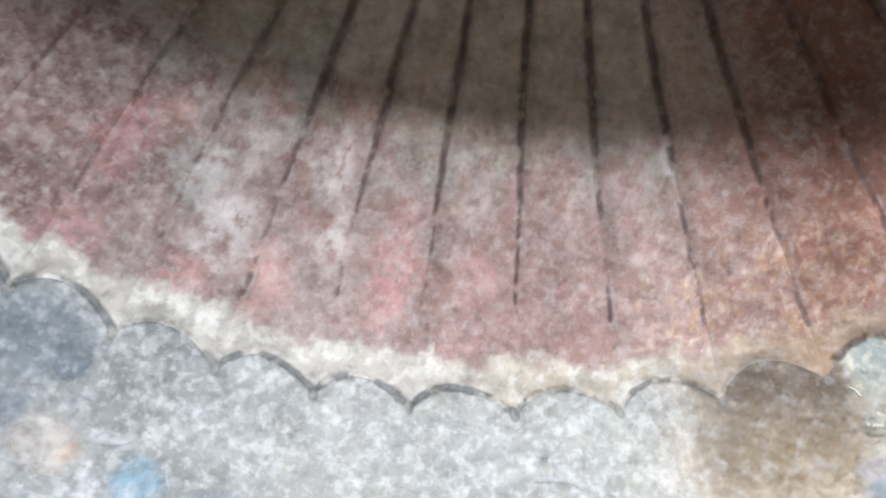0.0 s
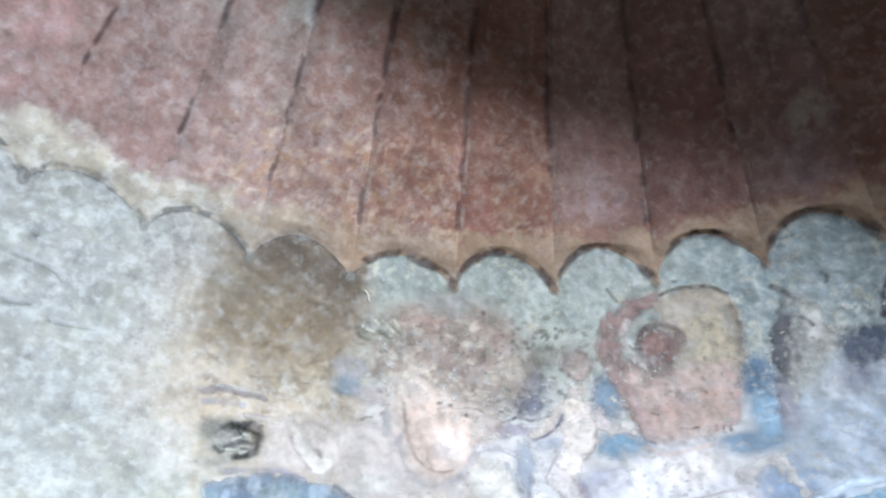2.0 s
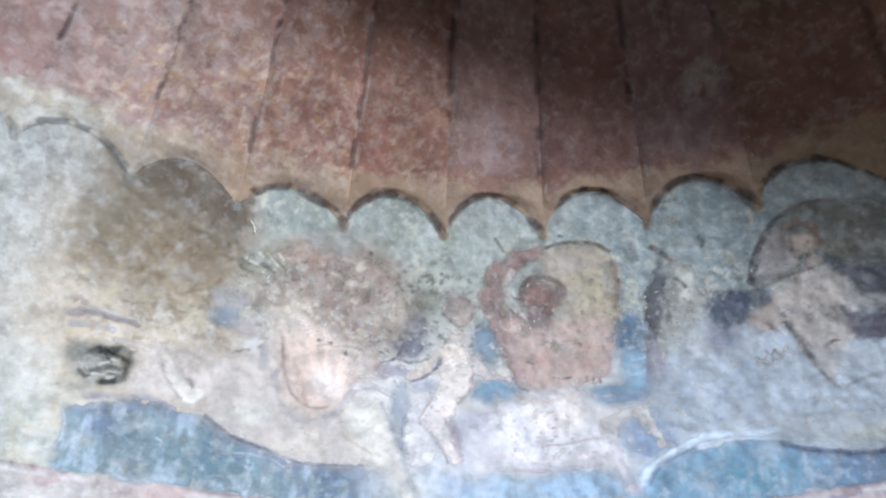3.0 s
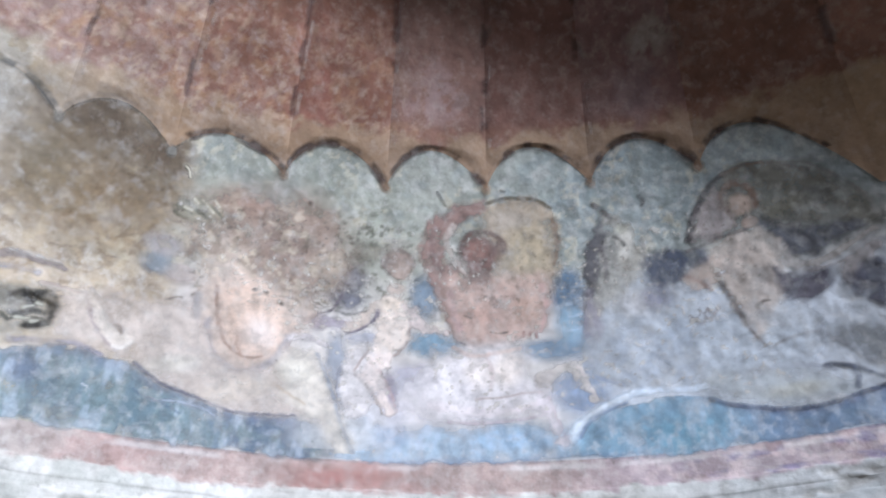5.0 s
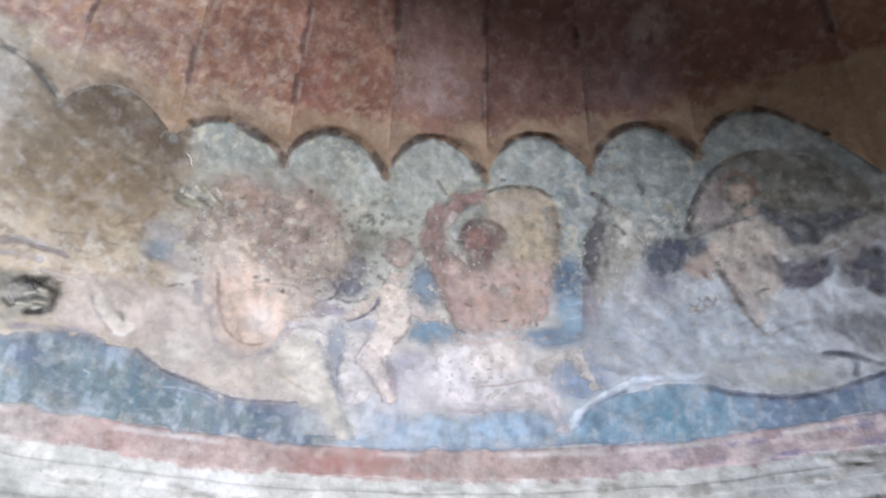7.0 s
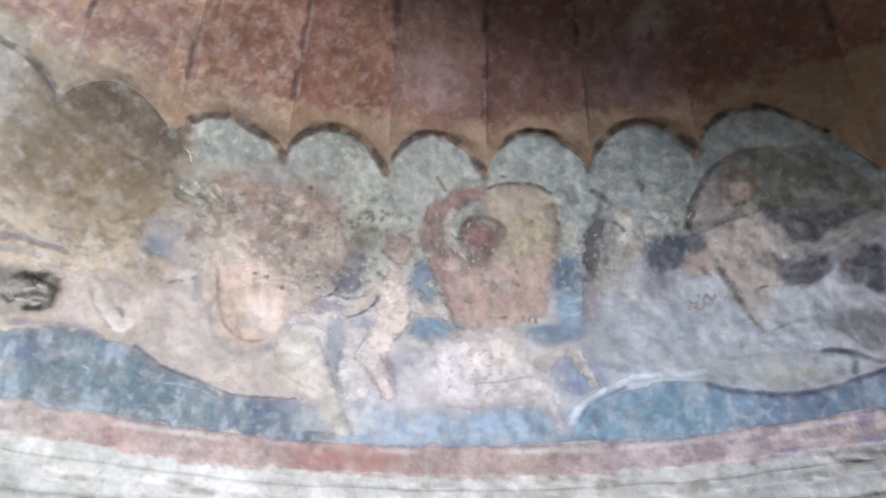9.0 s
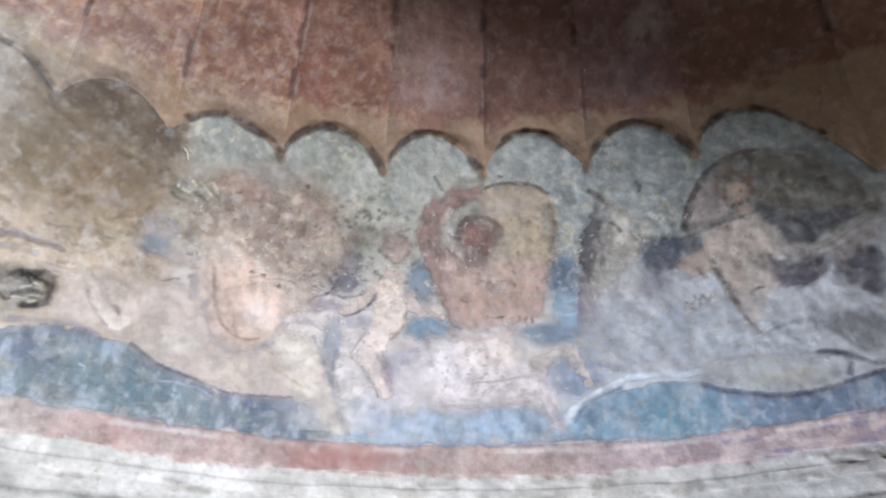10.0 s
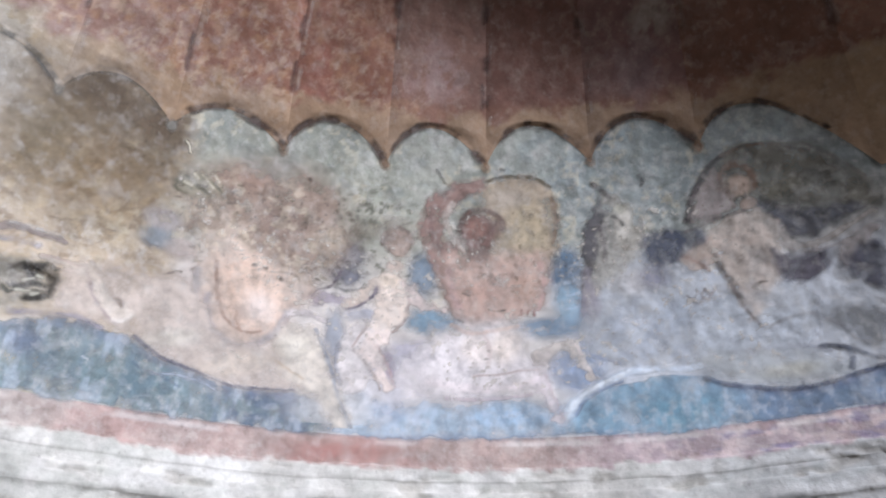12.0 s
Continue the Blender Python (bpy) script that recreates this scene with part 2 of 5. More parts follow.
def relief(S, P):
    """The gentle unevenness of the plaster, in metres."""
    even = 0.006 * (fbm(S, P, 3, 2, 3) - 0.5) + 0.003 * (fbm(S, P, 0.9, 14, 2) - 0.5)
    hole = 1 - smooth(0.7, 1.05, np.hypot((S - 21.5) / 1.5, (P - 9.0) / 1.25) + 0.7 * (fbm(S, P, 1.0, 6, 2) - 0.5))
    return even * smooth(0.0, 1.2, P) - 0.010 * hole


# ---- the painted ground of the frieze ----
def frieze_colour(S, P):
    n1, n2, n3 = fbm(S, P, 7, 1), fbm(S, P, 2.5, 4), fbm(S, P, 1.0, 8)
    x = S + 5 * (n1 - 0.5) + 2 * (n2 - 0.5)
    y = P + 4 * (n1 - 0.5) + 2 * (n2 - 0.5)
    col = np.ones(S.shape + (3,)) * np.array(lin((172, 168, 158)))

    def over(mask, c):
        nonlocal col
        col = col * (1 - mask[..., None]) + np.array(lin(c)) * mask[..., None]

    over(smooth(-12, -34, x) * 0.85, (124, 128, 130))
    over(smooth(14, 24, y) * smooth(-40, -10, x) * 0.7, (152, 152, 150))
    over(smooth(16, 5, y) * smooth(12, -6, x) * 0.5, (188, 185, 178))
    over(smooth(0.5, 0.66, fbm(S, P, 5, 16)) * 0.4, (190, 188, 166))
    over(smooth(0.5, 0.66, fbm(S, P, 5, 20)) * 0.4 * smooth(20, 0, x), (168, 174, 174))
    over(smooth(0.48, 0.66, n2) * 0.4, (204, 202, 196))
    over(smooth(0.52, 0.66, fbm(S, P * 1.6, 1.6, 22)) * smooth(24, 10, x) * smooth(22, 14, y) * 0.35, (214, 214, 210))
    # three coats darken the plaster leftwards in place of weaker light there
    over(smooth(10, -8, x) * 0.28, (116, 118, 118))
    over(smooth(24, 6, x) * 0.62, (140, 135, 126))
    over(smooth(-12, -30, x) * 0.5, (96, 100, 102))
    over(smooth(0.55, 0.4, n3) * smooth(30, 10, x) * 0.35, (140, 140, 138))
    # small trowel strokes, pale and grey
    bare = smooth(31, 26, S) * smooth(-42, -30, S)
    over(smooth(0.55, 0.68, fbm(S * 0.8 + P * 0.6, P * 0.8 - S * 0.6, 0.8, 5, 3)) * bare * 0.26, (208, 207, 202))
    over(smooth(0.46, 0.33, fbm(S * 0.9 - P * 0.4, P * 0.9 + S * 0.4, 0.9, 15, 3)) * bare * 0.24, (134, 134, 130))
    # brown soot over one scallop, creamy below
    over(smooth(13.5, 21, x) * smooth(31, 27.5, x) * smooth(12, 18, y) * 0.65, (140, 130, 115))
    over(smooth(10, 19, x) * smooth(32, 28, x) * smooth(7, 12, y) * 0.55, (166, 144, 118))
    over(smooth(10, 23, x) * smooth(38, 29, x) * smooth(17, 12, y) * smooth(3, 7, y) * 0.6, (194, 174, 152))
    # pale blue sky behind the figures, paler and greyer lower down
    blue = smooth(28.5, 31, S + 2 * (n2 - 0.5))
    over(blue * smooth(14, 20, y) * 0.9, (166, 165, 152))
    over(blue * smooth(14, 20, y) * smooth(44, 66, x) * 0.75, (142, 153, 157))
    over(blue * smooth(18, 12, y) * 0.8, (206, 198, 194))
    over(blue * smooth(18, 12, y) * smooth(54, 64, x) * 0.8, (194, 201, 211))
    over(blue * smooth(0.54, 0.40, n3) * smooth(12, 18, y) * 0.30, (128, 134, 124))
    over(blue * smooth(0.5, 0.64, fbm(S, P, 2.2, 13)) * smooth(20, 23, P) * 0.25, (132, 148, 156))
    over(smooth(0.46, 0.36, fbm(S, P, 0.9, 11, 3)) * smooth(16, 19, S) * smooth(31, 28, S) * smooth(9, 13, y) * 0.5, (112, 92, 72))
    over(smooth(0.54, 0.66, fbm(S, P, 0.8, 12, 3)) * smooth(16, 19, S) * smooth(31, 28, S) * 0.4, (188, 168, 138))
    # shade of the far right end, mixed into the plaster colour
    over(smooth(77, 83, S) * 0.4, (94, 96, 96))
    over(blue * smooth(21.5, 25, P) * smooth(52, 44, S) * 0.4, (128, 133, 126))
    specks = smooth(0.43, 0.34, fbm(S, P, 0.45, 17, 2)) * smooth(29, 33, S) * smooth(54, 46, S) * smooth(11, 14, y) * smooth(24, 21, y)
    over(specks * 0.75, (88, 88, 74))
    cream = smooth(0.55, 0.63, fbm(S, P, 0.55, 23, 3)) * smooth(0.42, 0.58, fbm(S, P, 4, 24)) * smooth(18, 30, S) * smooth(78, 70, S) * smooth(8, 13, y)
    over(cream * 0.5, (204, 194, 172))
    return np.clip(col, 0, 1)


def build_frieze():
    s, p = np.arange(-90, 90.01, 0.16), np.arange(-0.8, 29.1, 0.16)
    S, P = np.meshgrid(s, p, indexing="ij")
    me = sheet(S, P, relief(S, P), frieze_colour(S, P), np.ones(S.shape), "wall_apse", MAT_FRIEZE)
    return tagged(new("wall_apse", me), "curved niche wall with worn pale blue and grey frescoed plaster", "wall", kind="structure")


build_frieze()


# ---- the shell: flutes fanning up the half dome ----
# worn patches of the shell and a red brown fringe: s, p, half width, half height, colour, strength
PATCHES = (
    (-9.9, 36.9, 2.6, 5.5, (172, 126, 122), 0.85),
    (-20.9, 33.3, 2.6, 4.5, (180, 142, 132), 0.75),
    (-2.0, 36.3, 2.8, 3.8, (174, 132, 128), 0.70),
    (-2.7, 31.2, 2.6, 2.2, (174, 132, 128), 0.50),
    (-37.2, 39.1, 2.6, 5.0, (160, 112, 110), 0.80),
    (-36.8, 31.0, 3.0, 2.8, (160, 118, 116), 0.80),
    (-34.2, 43.3, 2.2, 2.2, (176, 128, 116), 0.45),
    (-10.2, 32.8, 2.0, 3.0, (174, 126, 120), 0.50),
    (-28.1, 30.7, 3.0, 1.8, (178, 128, 124), 0.60),
    (-17.8, 43.8, 3.2, 3.0, (202, 190, 186), 0.60),
    (-30.0, 39.1, 2.8, 3.6, (178, 176, 168), 0.70),
    (-26.2, 36.0, 3.0, 4.0, (204, 196, 190), 0.60),
    (-2.1, 43.4, 2.6, 3.0, (196, 182, 176), 0.35),
    (-15.9, 38.2, 1.6, 3.5, (200, 190, 184), 0.60),
    (-31.8, 40.4, 2.0, 2.0, (140, 136, 128), 0.60),
    (-24.2, 51.4, 3.5, 4.0, (150, 148, 142), 0.50),
    (-26.7, 43.0, 2.0, 3.0, (198, 184, 178), 0.60),
    (18.8, 46.0, 1.0, 2.6, (190, 186, 184), 0.60),
    (-26.2, 47.7, 1.8, 2.5, (150, 100, 88), 0.60),
    (-17.4, 49.3, 3.0, 1.6, (150, 98, 88), 0.60),
    (38.2, 31.5, 1.6, 3.2, (150, 100, 92), 0.60),
    (50.4, 33.1, 2.4, 2.0, (176, 166, 170), 0.45),
    (48.5, 33.9, 2.4, 2.2, (178, 164, 166), 0.45),
    (38.6, 30.5, 2.4, 2.6, (146, 94, 82), 0.40),
    (38.2, 38.0, 2.4, 4.0, (176, 124, 112), 0.50),
    (67.5, 33.3, 2.6, 4.0, (150, 140, 144), 0.60),
    (27.8, 42.3, 2.0, 3.0, (170, 116, 106), 0.40),
    (38.6, 31.5, 2.2, 2.6, (142, 88, 76), 0.35),
    (68.9, 36.5, 2.3, 2.0, (190, 186, 168), 1.0),
    # red brown fringe set along the edge of the dome's shadow
    (-28.2, 48.8, 3.0, 1.6, (122, 76, 60), 0.60),
    (-20.5, 49.8, 2.6, 1.8, (116, 68, 54), 0.65),
    (-11.6, 50.5, 3.0, 1.6, (122, 78, 62), 0.55),
    (-2.9, 49.9, 2.6, 1.5, (126, 86, 70), 0.45),
    (-38.8, 39.4, 1.6, 2.6, (142, 92, 88), 0.60),
)


def flute_relief(S, P, u):
    """How far a flute stands proud; u: 0 along its middle, 1 at its edges."""
    return 0.004 + 0.004 * (1 - u ** 6) + 0.004 * (fbm(S, P, 2, 3) - 0.5) * (1 - u ** 4)


def lip_relief(S, P):
    """The scalloped lip grows gently out of the plaster of the frieze into the flutes."""
    c = np.array(CUSPS)
    i = np.clip(np.searchsorted(c, S) - 1, 0, len(c) - 2)
    u = np.abs(2 * np.clip((S - c[i]) / (c[i + 1] - c[i]), 0, 1) - 1)
    v = smooth(0.0, 0.7, (P - lip(S)) / np.maximum(29.0 - lip(S), 0.05))
    return (relief(S, P) + 0.0008) * (1 - v) + v * flute_relief(S, P, u)


def flute_colour(S, P, tint):
    n1, n2, n3 = fbm(S, P, 8, 2), fbm(S, P, 2.6, 6), fbm(S, P, 0.8, 10)
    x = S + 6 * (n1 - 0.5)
    col = np.ones(S.shape + (3,)) * np.array(lin((157, 127, 117)))

    def over(mask, c):
        nonlocal col
        col = col * (1 - mask[..., None]) + np.array(lin(c)) * mask[..., None]

    over(smooth(12, 34, x) * 0.88, (126, 88, 71))
    # light gradient along the niche put into the colour, darkest at the left end
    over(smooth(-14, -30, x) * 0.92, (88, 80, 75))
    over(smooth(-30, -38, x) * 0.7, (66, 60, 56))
    over(smooth(0.50, 0.66, n3) * smooth(36, 0, x) * 0.45, (196, 182, 175))
    over(smooth(0.47, 0.38, n3) * smooth(20, -10, x) * 0.4, (150, 136, 130))
    over(smooth(5, -14, x) * smooth(-42, -26, x) * smooth(0.42, 0.6, n2) * 0.6, (180, 174, 166))
    # more of that leftward dimming, carried by the pigment
    over(smooth(24, 2, x) * 0.58, (120, 88, 80))
    over(smooth(0.5, 0.62, fbm(S, P, 3.5, 19)) * smooth(40, 46, P) * 0.45, (112, 110, 98))
    over(smooth(0.5, 0.64, fbm(S, P, 2.0, 21)) * smooth(40, 46, P) * 0.4, (176, 168, 156))
    # ochre and cream crumbs of lime
    over(smooth(0.52, 0.66, fbm(S, P, 0.8, 12, 3)) * smooth(12, 20, x) * smooth(50, 42, x) * smooth(41, 35, P) * 0.5, (176, 140, 106))
    over(smooth(0.60, 0.72, fbm(S, P, 0.55, 16, 2)) * smooth(10, 18, x) * smooth(50, 42, x) * smooth(42, 36, P) * 0.45, (206, 184, 160))
    # greyer plaster higher up; the shaded upper right browned further in its colour
    over(smooth(45, 51, P + 6 * (n1 - 0.5)) * 0.7 * smooth(40, 25, x), (170, 155, 136))
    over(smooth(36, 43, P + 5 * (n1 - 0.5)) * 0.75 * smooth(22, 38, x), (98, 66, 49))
    for ps, pp, rx, ry, c, a in PATCHES:
        d = np.hypot((S - ps + 3.0 * (n2 - 0.5) + 1.6 * (n3 - 0.5)) / rx, (P - pp + 4.0 * (n2 - 0.5) + 2.0 * (n3 - 0.5)) / ry)
        over((1 - smooth(0.4, 1.2, d)) * 0.7 * a * smooth(0.30, 0.46, n3 + 0.1 * (n2 - 0.5)), c)
    # ochre to pale yellow next to the scalloped edge
    edge = smooth(30.0, 28.4, P + 3.0 * (n2 - 0.5) + 2.4 * (n3 - 0.5))
    over(edge * 0.9 * smooth(30, 12, x), (184, 176, 164))
    over(edge * 0.5 * smooth(-8, 6, x), (174, 158, 132))
    # the lip is dimmed in its colour towards the left as well
    over(edge * 0.6 * smooth(-10, -30, x), (160, 154, 144))
    over(edge * smooth(0.5, 0.64, fbm(S, P, 1.5, 9)) * 0.3 * smooth(-5, 15, x), (166, 148, 116))
    over(edge * smooth(0.5, 0.62, fbm(S, P, 0.9, 18)) * smooth(30, 12, x) * 0.5, (210, 204, 194))
    over(edge * 0.82 * smooth(12, 30, x), (160, 133, 108))
    over(smooth(31, 29.6, P) * tint[1] * 0.3 + smooth(29.6, 31, P) * tint[1], tint[0])
    return np.clip(col, 0, 1)


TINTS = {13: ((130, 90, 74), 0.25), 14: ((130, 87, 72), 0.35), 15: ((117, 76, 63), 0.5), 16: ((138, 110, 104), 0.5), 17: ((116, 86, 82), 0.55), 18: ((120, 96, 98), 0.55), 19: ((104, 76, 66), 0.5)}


def build_shell():
    shell = tagged(new("shell_half_dome"), "half dome painted as a red and ochre fluted shell", "shell niche")
    for k, (a, b) in enumerate(zip(CUSPS, CUSPS[1:])):
        top = 88.0
        s, p = np.linspace(a, b, 33), np.concatenate([np.linspace(29.0, 62, 130), np.linspace(63, top, 14)])
        S, P = np.meshgrid(s, p, indexing="ij")
        u = np.abs(2 * (S - a) / (b - a) - 1)
        off = flute_relief(S, P, u)
        tint = TINTS.get(k, ((150, 110, 100), 0.0))
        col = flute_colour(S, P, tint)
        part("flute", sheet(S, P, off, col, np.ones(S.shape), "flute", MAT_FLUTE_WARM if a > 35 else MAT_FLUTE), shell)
        # the scalloped lip below this flute, a little proud of the frieze
        s = np.linspace(a, b, 49)
        v = np.linspace(0, 1, 22)
        S, V = np.meshgrid(s, v, indexing="ij")
        P = lip(S) + (29.0 - lip(S)) * V
        off = lip_relief(np.clip(S, a + 0.001, b - 0.001), P)
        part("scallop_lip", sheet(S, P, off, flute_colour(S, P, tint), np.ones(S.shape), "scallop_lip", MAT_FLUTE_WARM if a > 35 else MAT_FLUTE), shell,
             "ochre scalloped lip of the shell" if a > 25 else "cream scalloped lip of the shell")
    return shell


build_shell()


# dark painted lines between the flutes and round each scallop
def build_lines():
    for k, c in enumerate(CUSPS[1:-1]):
        b = Brush(c - 1.6, c + 1.6, 28.3, 66, 0.14, 0.10, k)
        n = fbm(b.S, b.P, 1.6, k + 3, 4)
        gone = smooth(0.42, 0.56, n + 0.014 * (b.P - 37) - 0.04 * (c < 20))
        mid = c + 0.5 * (fbm(b.P, b.P * 0, 6, k + 5) - 0.5) + 0.25 * (fbm(b.P, b.P * 0, 1.3, k + 8) - 0.5)
        w = 0.19 + 0.14 * (c > 42) + 0.42 * smooth(38, 56, b.P) * smooth(60, 30, np.array(c)) + 0.1 * (n - 0.5)
        d = np.abs(b.x - mid)
        start = 28.8 + 1.0 * ((k * 37) % 10) / 10
        cover = (1 - smooth(w * 0.3, w * 1.7, d)) * smooth(start, start + 0.8, b.P) * gone
        strength = 0.4 if c < -26 else 0.55 if c < -12 else 0.62 if c < 34 else 0.55
        b.lay(cover, (72, 50, 50), strength)
        # broken pale highlight and a soft shade coloured in beside the line
        b.lay((1 - smooth(0.08, 0.24, np.abs(b.x - mid - 0.45))) * smooth(0.5, 0.62, fbm(b.S, b.P, 0.9, k + 10, 3)) * smooth(46, 40, b.P), (206, 196, 188), 0.22)
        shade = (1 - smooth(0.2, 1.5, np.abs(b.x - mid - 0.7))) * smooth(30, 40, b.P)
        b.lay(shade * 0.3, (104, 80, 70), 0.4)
        b.done("painted_groove", "dark purple brown painted line with shading between two flutes", "painted line", 0.0078, "lines between the flutes", MAT_LINE)
    for k, (a, c) in enumerate(zip(CUSPS[:-1], CUSPS[1:-1])):
        b = Brush(a - 0.4, c + 0.4, 23.5, 30.5, 0.1, 0.12, k + 2)
        d = b.y - lip(np.clip(b.x, a + 0.02, c - 0.02))
        u = (b.S - a) / (c - a)
        slope = np.abs(2 * u - 1) ** 1.3
        d = d / np.sqrt(1 + 2.2 * slope ** 2)
        inside = smooth(a - 0.2, a + 0.1, b.S) * smooth(c + 0.2, c - 0.1, b.S)
        wide = 0.18 - 0.07 * (a > 25) + 0.2 * fbm(b.S, b.P, 1.6, k + 1) + (0.06 + 0.10 * fbm(b.S, b.P, 0.7, k + 4, 2)) * (a > 25)
        cover = (1 - smooth(wide * 0.45, wide * 1.6, np.abs(d - 0.12))) * inside
        gone = smooth(0.32, 0.54, fbm(b.S, b.P, 1.6, k + 6)) * (0.3 if k == 13 else 0.45 if k == 7 else 0.75 if k in (11, 12) else 1.0)
        b.lay(cover * gone, (78, 62, 56) if a > 25 else (104, 104, 102), 0.85)
        cusp = 1 - smooth(0.15, 0.6, np.hypot(b.x - c, (b.y - cusp_height(c)) * 0.8))
        b.lay(cusp, (150, 122, 98) if a > 25 else (150, 146, 138), 0.75)
        b.done("scallop_outline", "dark curved painted outline under a shell scallop", "painted line", lip_relief(b.S, b.P) + 0.002, "outlines round the scallops", MAT_LINE)


build_lines()

# ---- the cornice and wall below ----
def build_cornice():
    """Stepped stucco moulding under the red band, chipped along its edges."""
    rows = [(0.15, 0.001), (-2.3, 0.002), (-2.5, 0.016), (-3.6, 0.022), (-3.75, 0.013), (-4.5, 0.016), (-4.7, 0.034), (-6.2, 0.042), (-6.5, 0.022), (-7.6, 0.018), (-7.9, 0.03), (-10.0, 0.034), (-10.4, 0.004), (-12.5, 0.0)]
    s = np.arange(-90, 90.01, 0.22)
    p, o = [], []
    for (p0, o0), (p1, o1) in zip(rows, rows[1:]):
        n = max(2, int(abs(p1 - p0) / 0.16))
        p += list(np.linspace(p0, p1, n, endpoint=False))
        o += list(np.linspace(o0, o1, n, endpoint=False))
    p, o = np.array(p), np.array(o)
    S, P = np.meshgrid(s, p, indexing="ij")
    O = np.interp((P + 0.5 * (fbm(S, P, 3, 3) - 0.5)), p[::-1], o[::-1])
    chips = smooth(0.6, 0.72, fbm(S * 0.6, P * 1.6, 1.8, 7)) * smooth(-2.2, -2.8, P)
    O = 0.36 * O * (1 - 0.6 * chips) + 0.005 * (fbm(S, P, 1.0, 9) - 0.5) * smooth(-2.2, -3.0, P)
    n2, n3 = fbm(S, P, 3, 5), fbm(S * 0.25, P, 0.7, 12)
    base = np.ones(S.shape + (3,)) * np.array(lin((202, 199, 193)))

    def over(mask, c):
        nonlocal base
        base = base * (1 - mask[..., None]) + np.array(lin(c)) * mask[..., None]

    over(smooth(0.44, 0.3, n3) * 0.22, (150, 147, 138))
    over(smooth(0.52, 0.66, n2) * 0.6, (214, 212, 208))
    over(smooth(0.5, 0.64, fbm(S * 0.6, P, 1.6, 21)) * 0.45, (166, 168, 160))
    over(smooth(58, 74, S) * 0.4, (164, 170, 180))
    over(chips * 0.4, (150, 142, 130))
    red = smooth(-2.75, -2.3, P + 0.9 * (n2 - 0.5) + 1.1 * (fbm(S, P, 0.7, 18, 3) - 0.5))
    over(red * smooth(12, 30, S) * 0.92, (168, 144, 138))
    over(red * smooth(56, 64, S) * 0.6, (168, 154, 164))
    over(red * smooth(30, 12, S) * 0.9, (150, 138, 132))
    over(red * smooth(0.55, 0.66, fbm(S, P, 4, 15)) * 0.3, (178, 138, 132))
    over(red * smooth(64, 70, S) * smooth(0.48, 0.6, fbm(S * 0.5, P * 1.5, 1.0, 13)) * 0.8, (132, 124, 150))
    over(red * smooth(58, 68, S) * smooth(0.45, 0.6, fbm(S, P, 0.9, 16)) * 0.7, (206, 186, 184))
    over(smooth(0.35, 0.1, np.abs(P + 0.4)) * smooth(0.4, 0.6, n2) * 0.6, (214, 206, 204))
    cornice = tagged(new("cornice"), "chipped white stucco cornice with a faded red painted band", "cornice")
    cuts = [0] + [int(np.argmin(np.abs(p - c))) for c in (-2.4, -3.7, -4.6, -6.4, -7.8, -10.2)] + [len(p) - 1]
    names = ("painted_band", "fillet", "recess", "moulding", "recess", "moulding", "fillet")
    for name, i, j in zip(names, cuts, cuts[1:]):
        cut = np.s_[:, i:j + 1]
        part(name, sheet(S[cut], P[cut] - (sag(S) * smooth(-12, -8, P))[cut], O[cut], np.clip(base[cut], 0, 1), np.ones(S[cut].shape), name, MAT_CORNICE), cornice, "faded dusty red painted band" if i == 0 else "")
    return cornice


build_cornice()


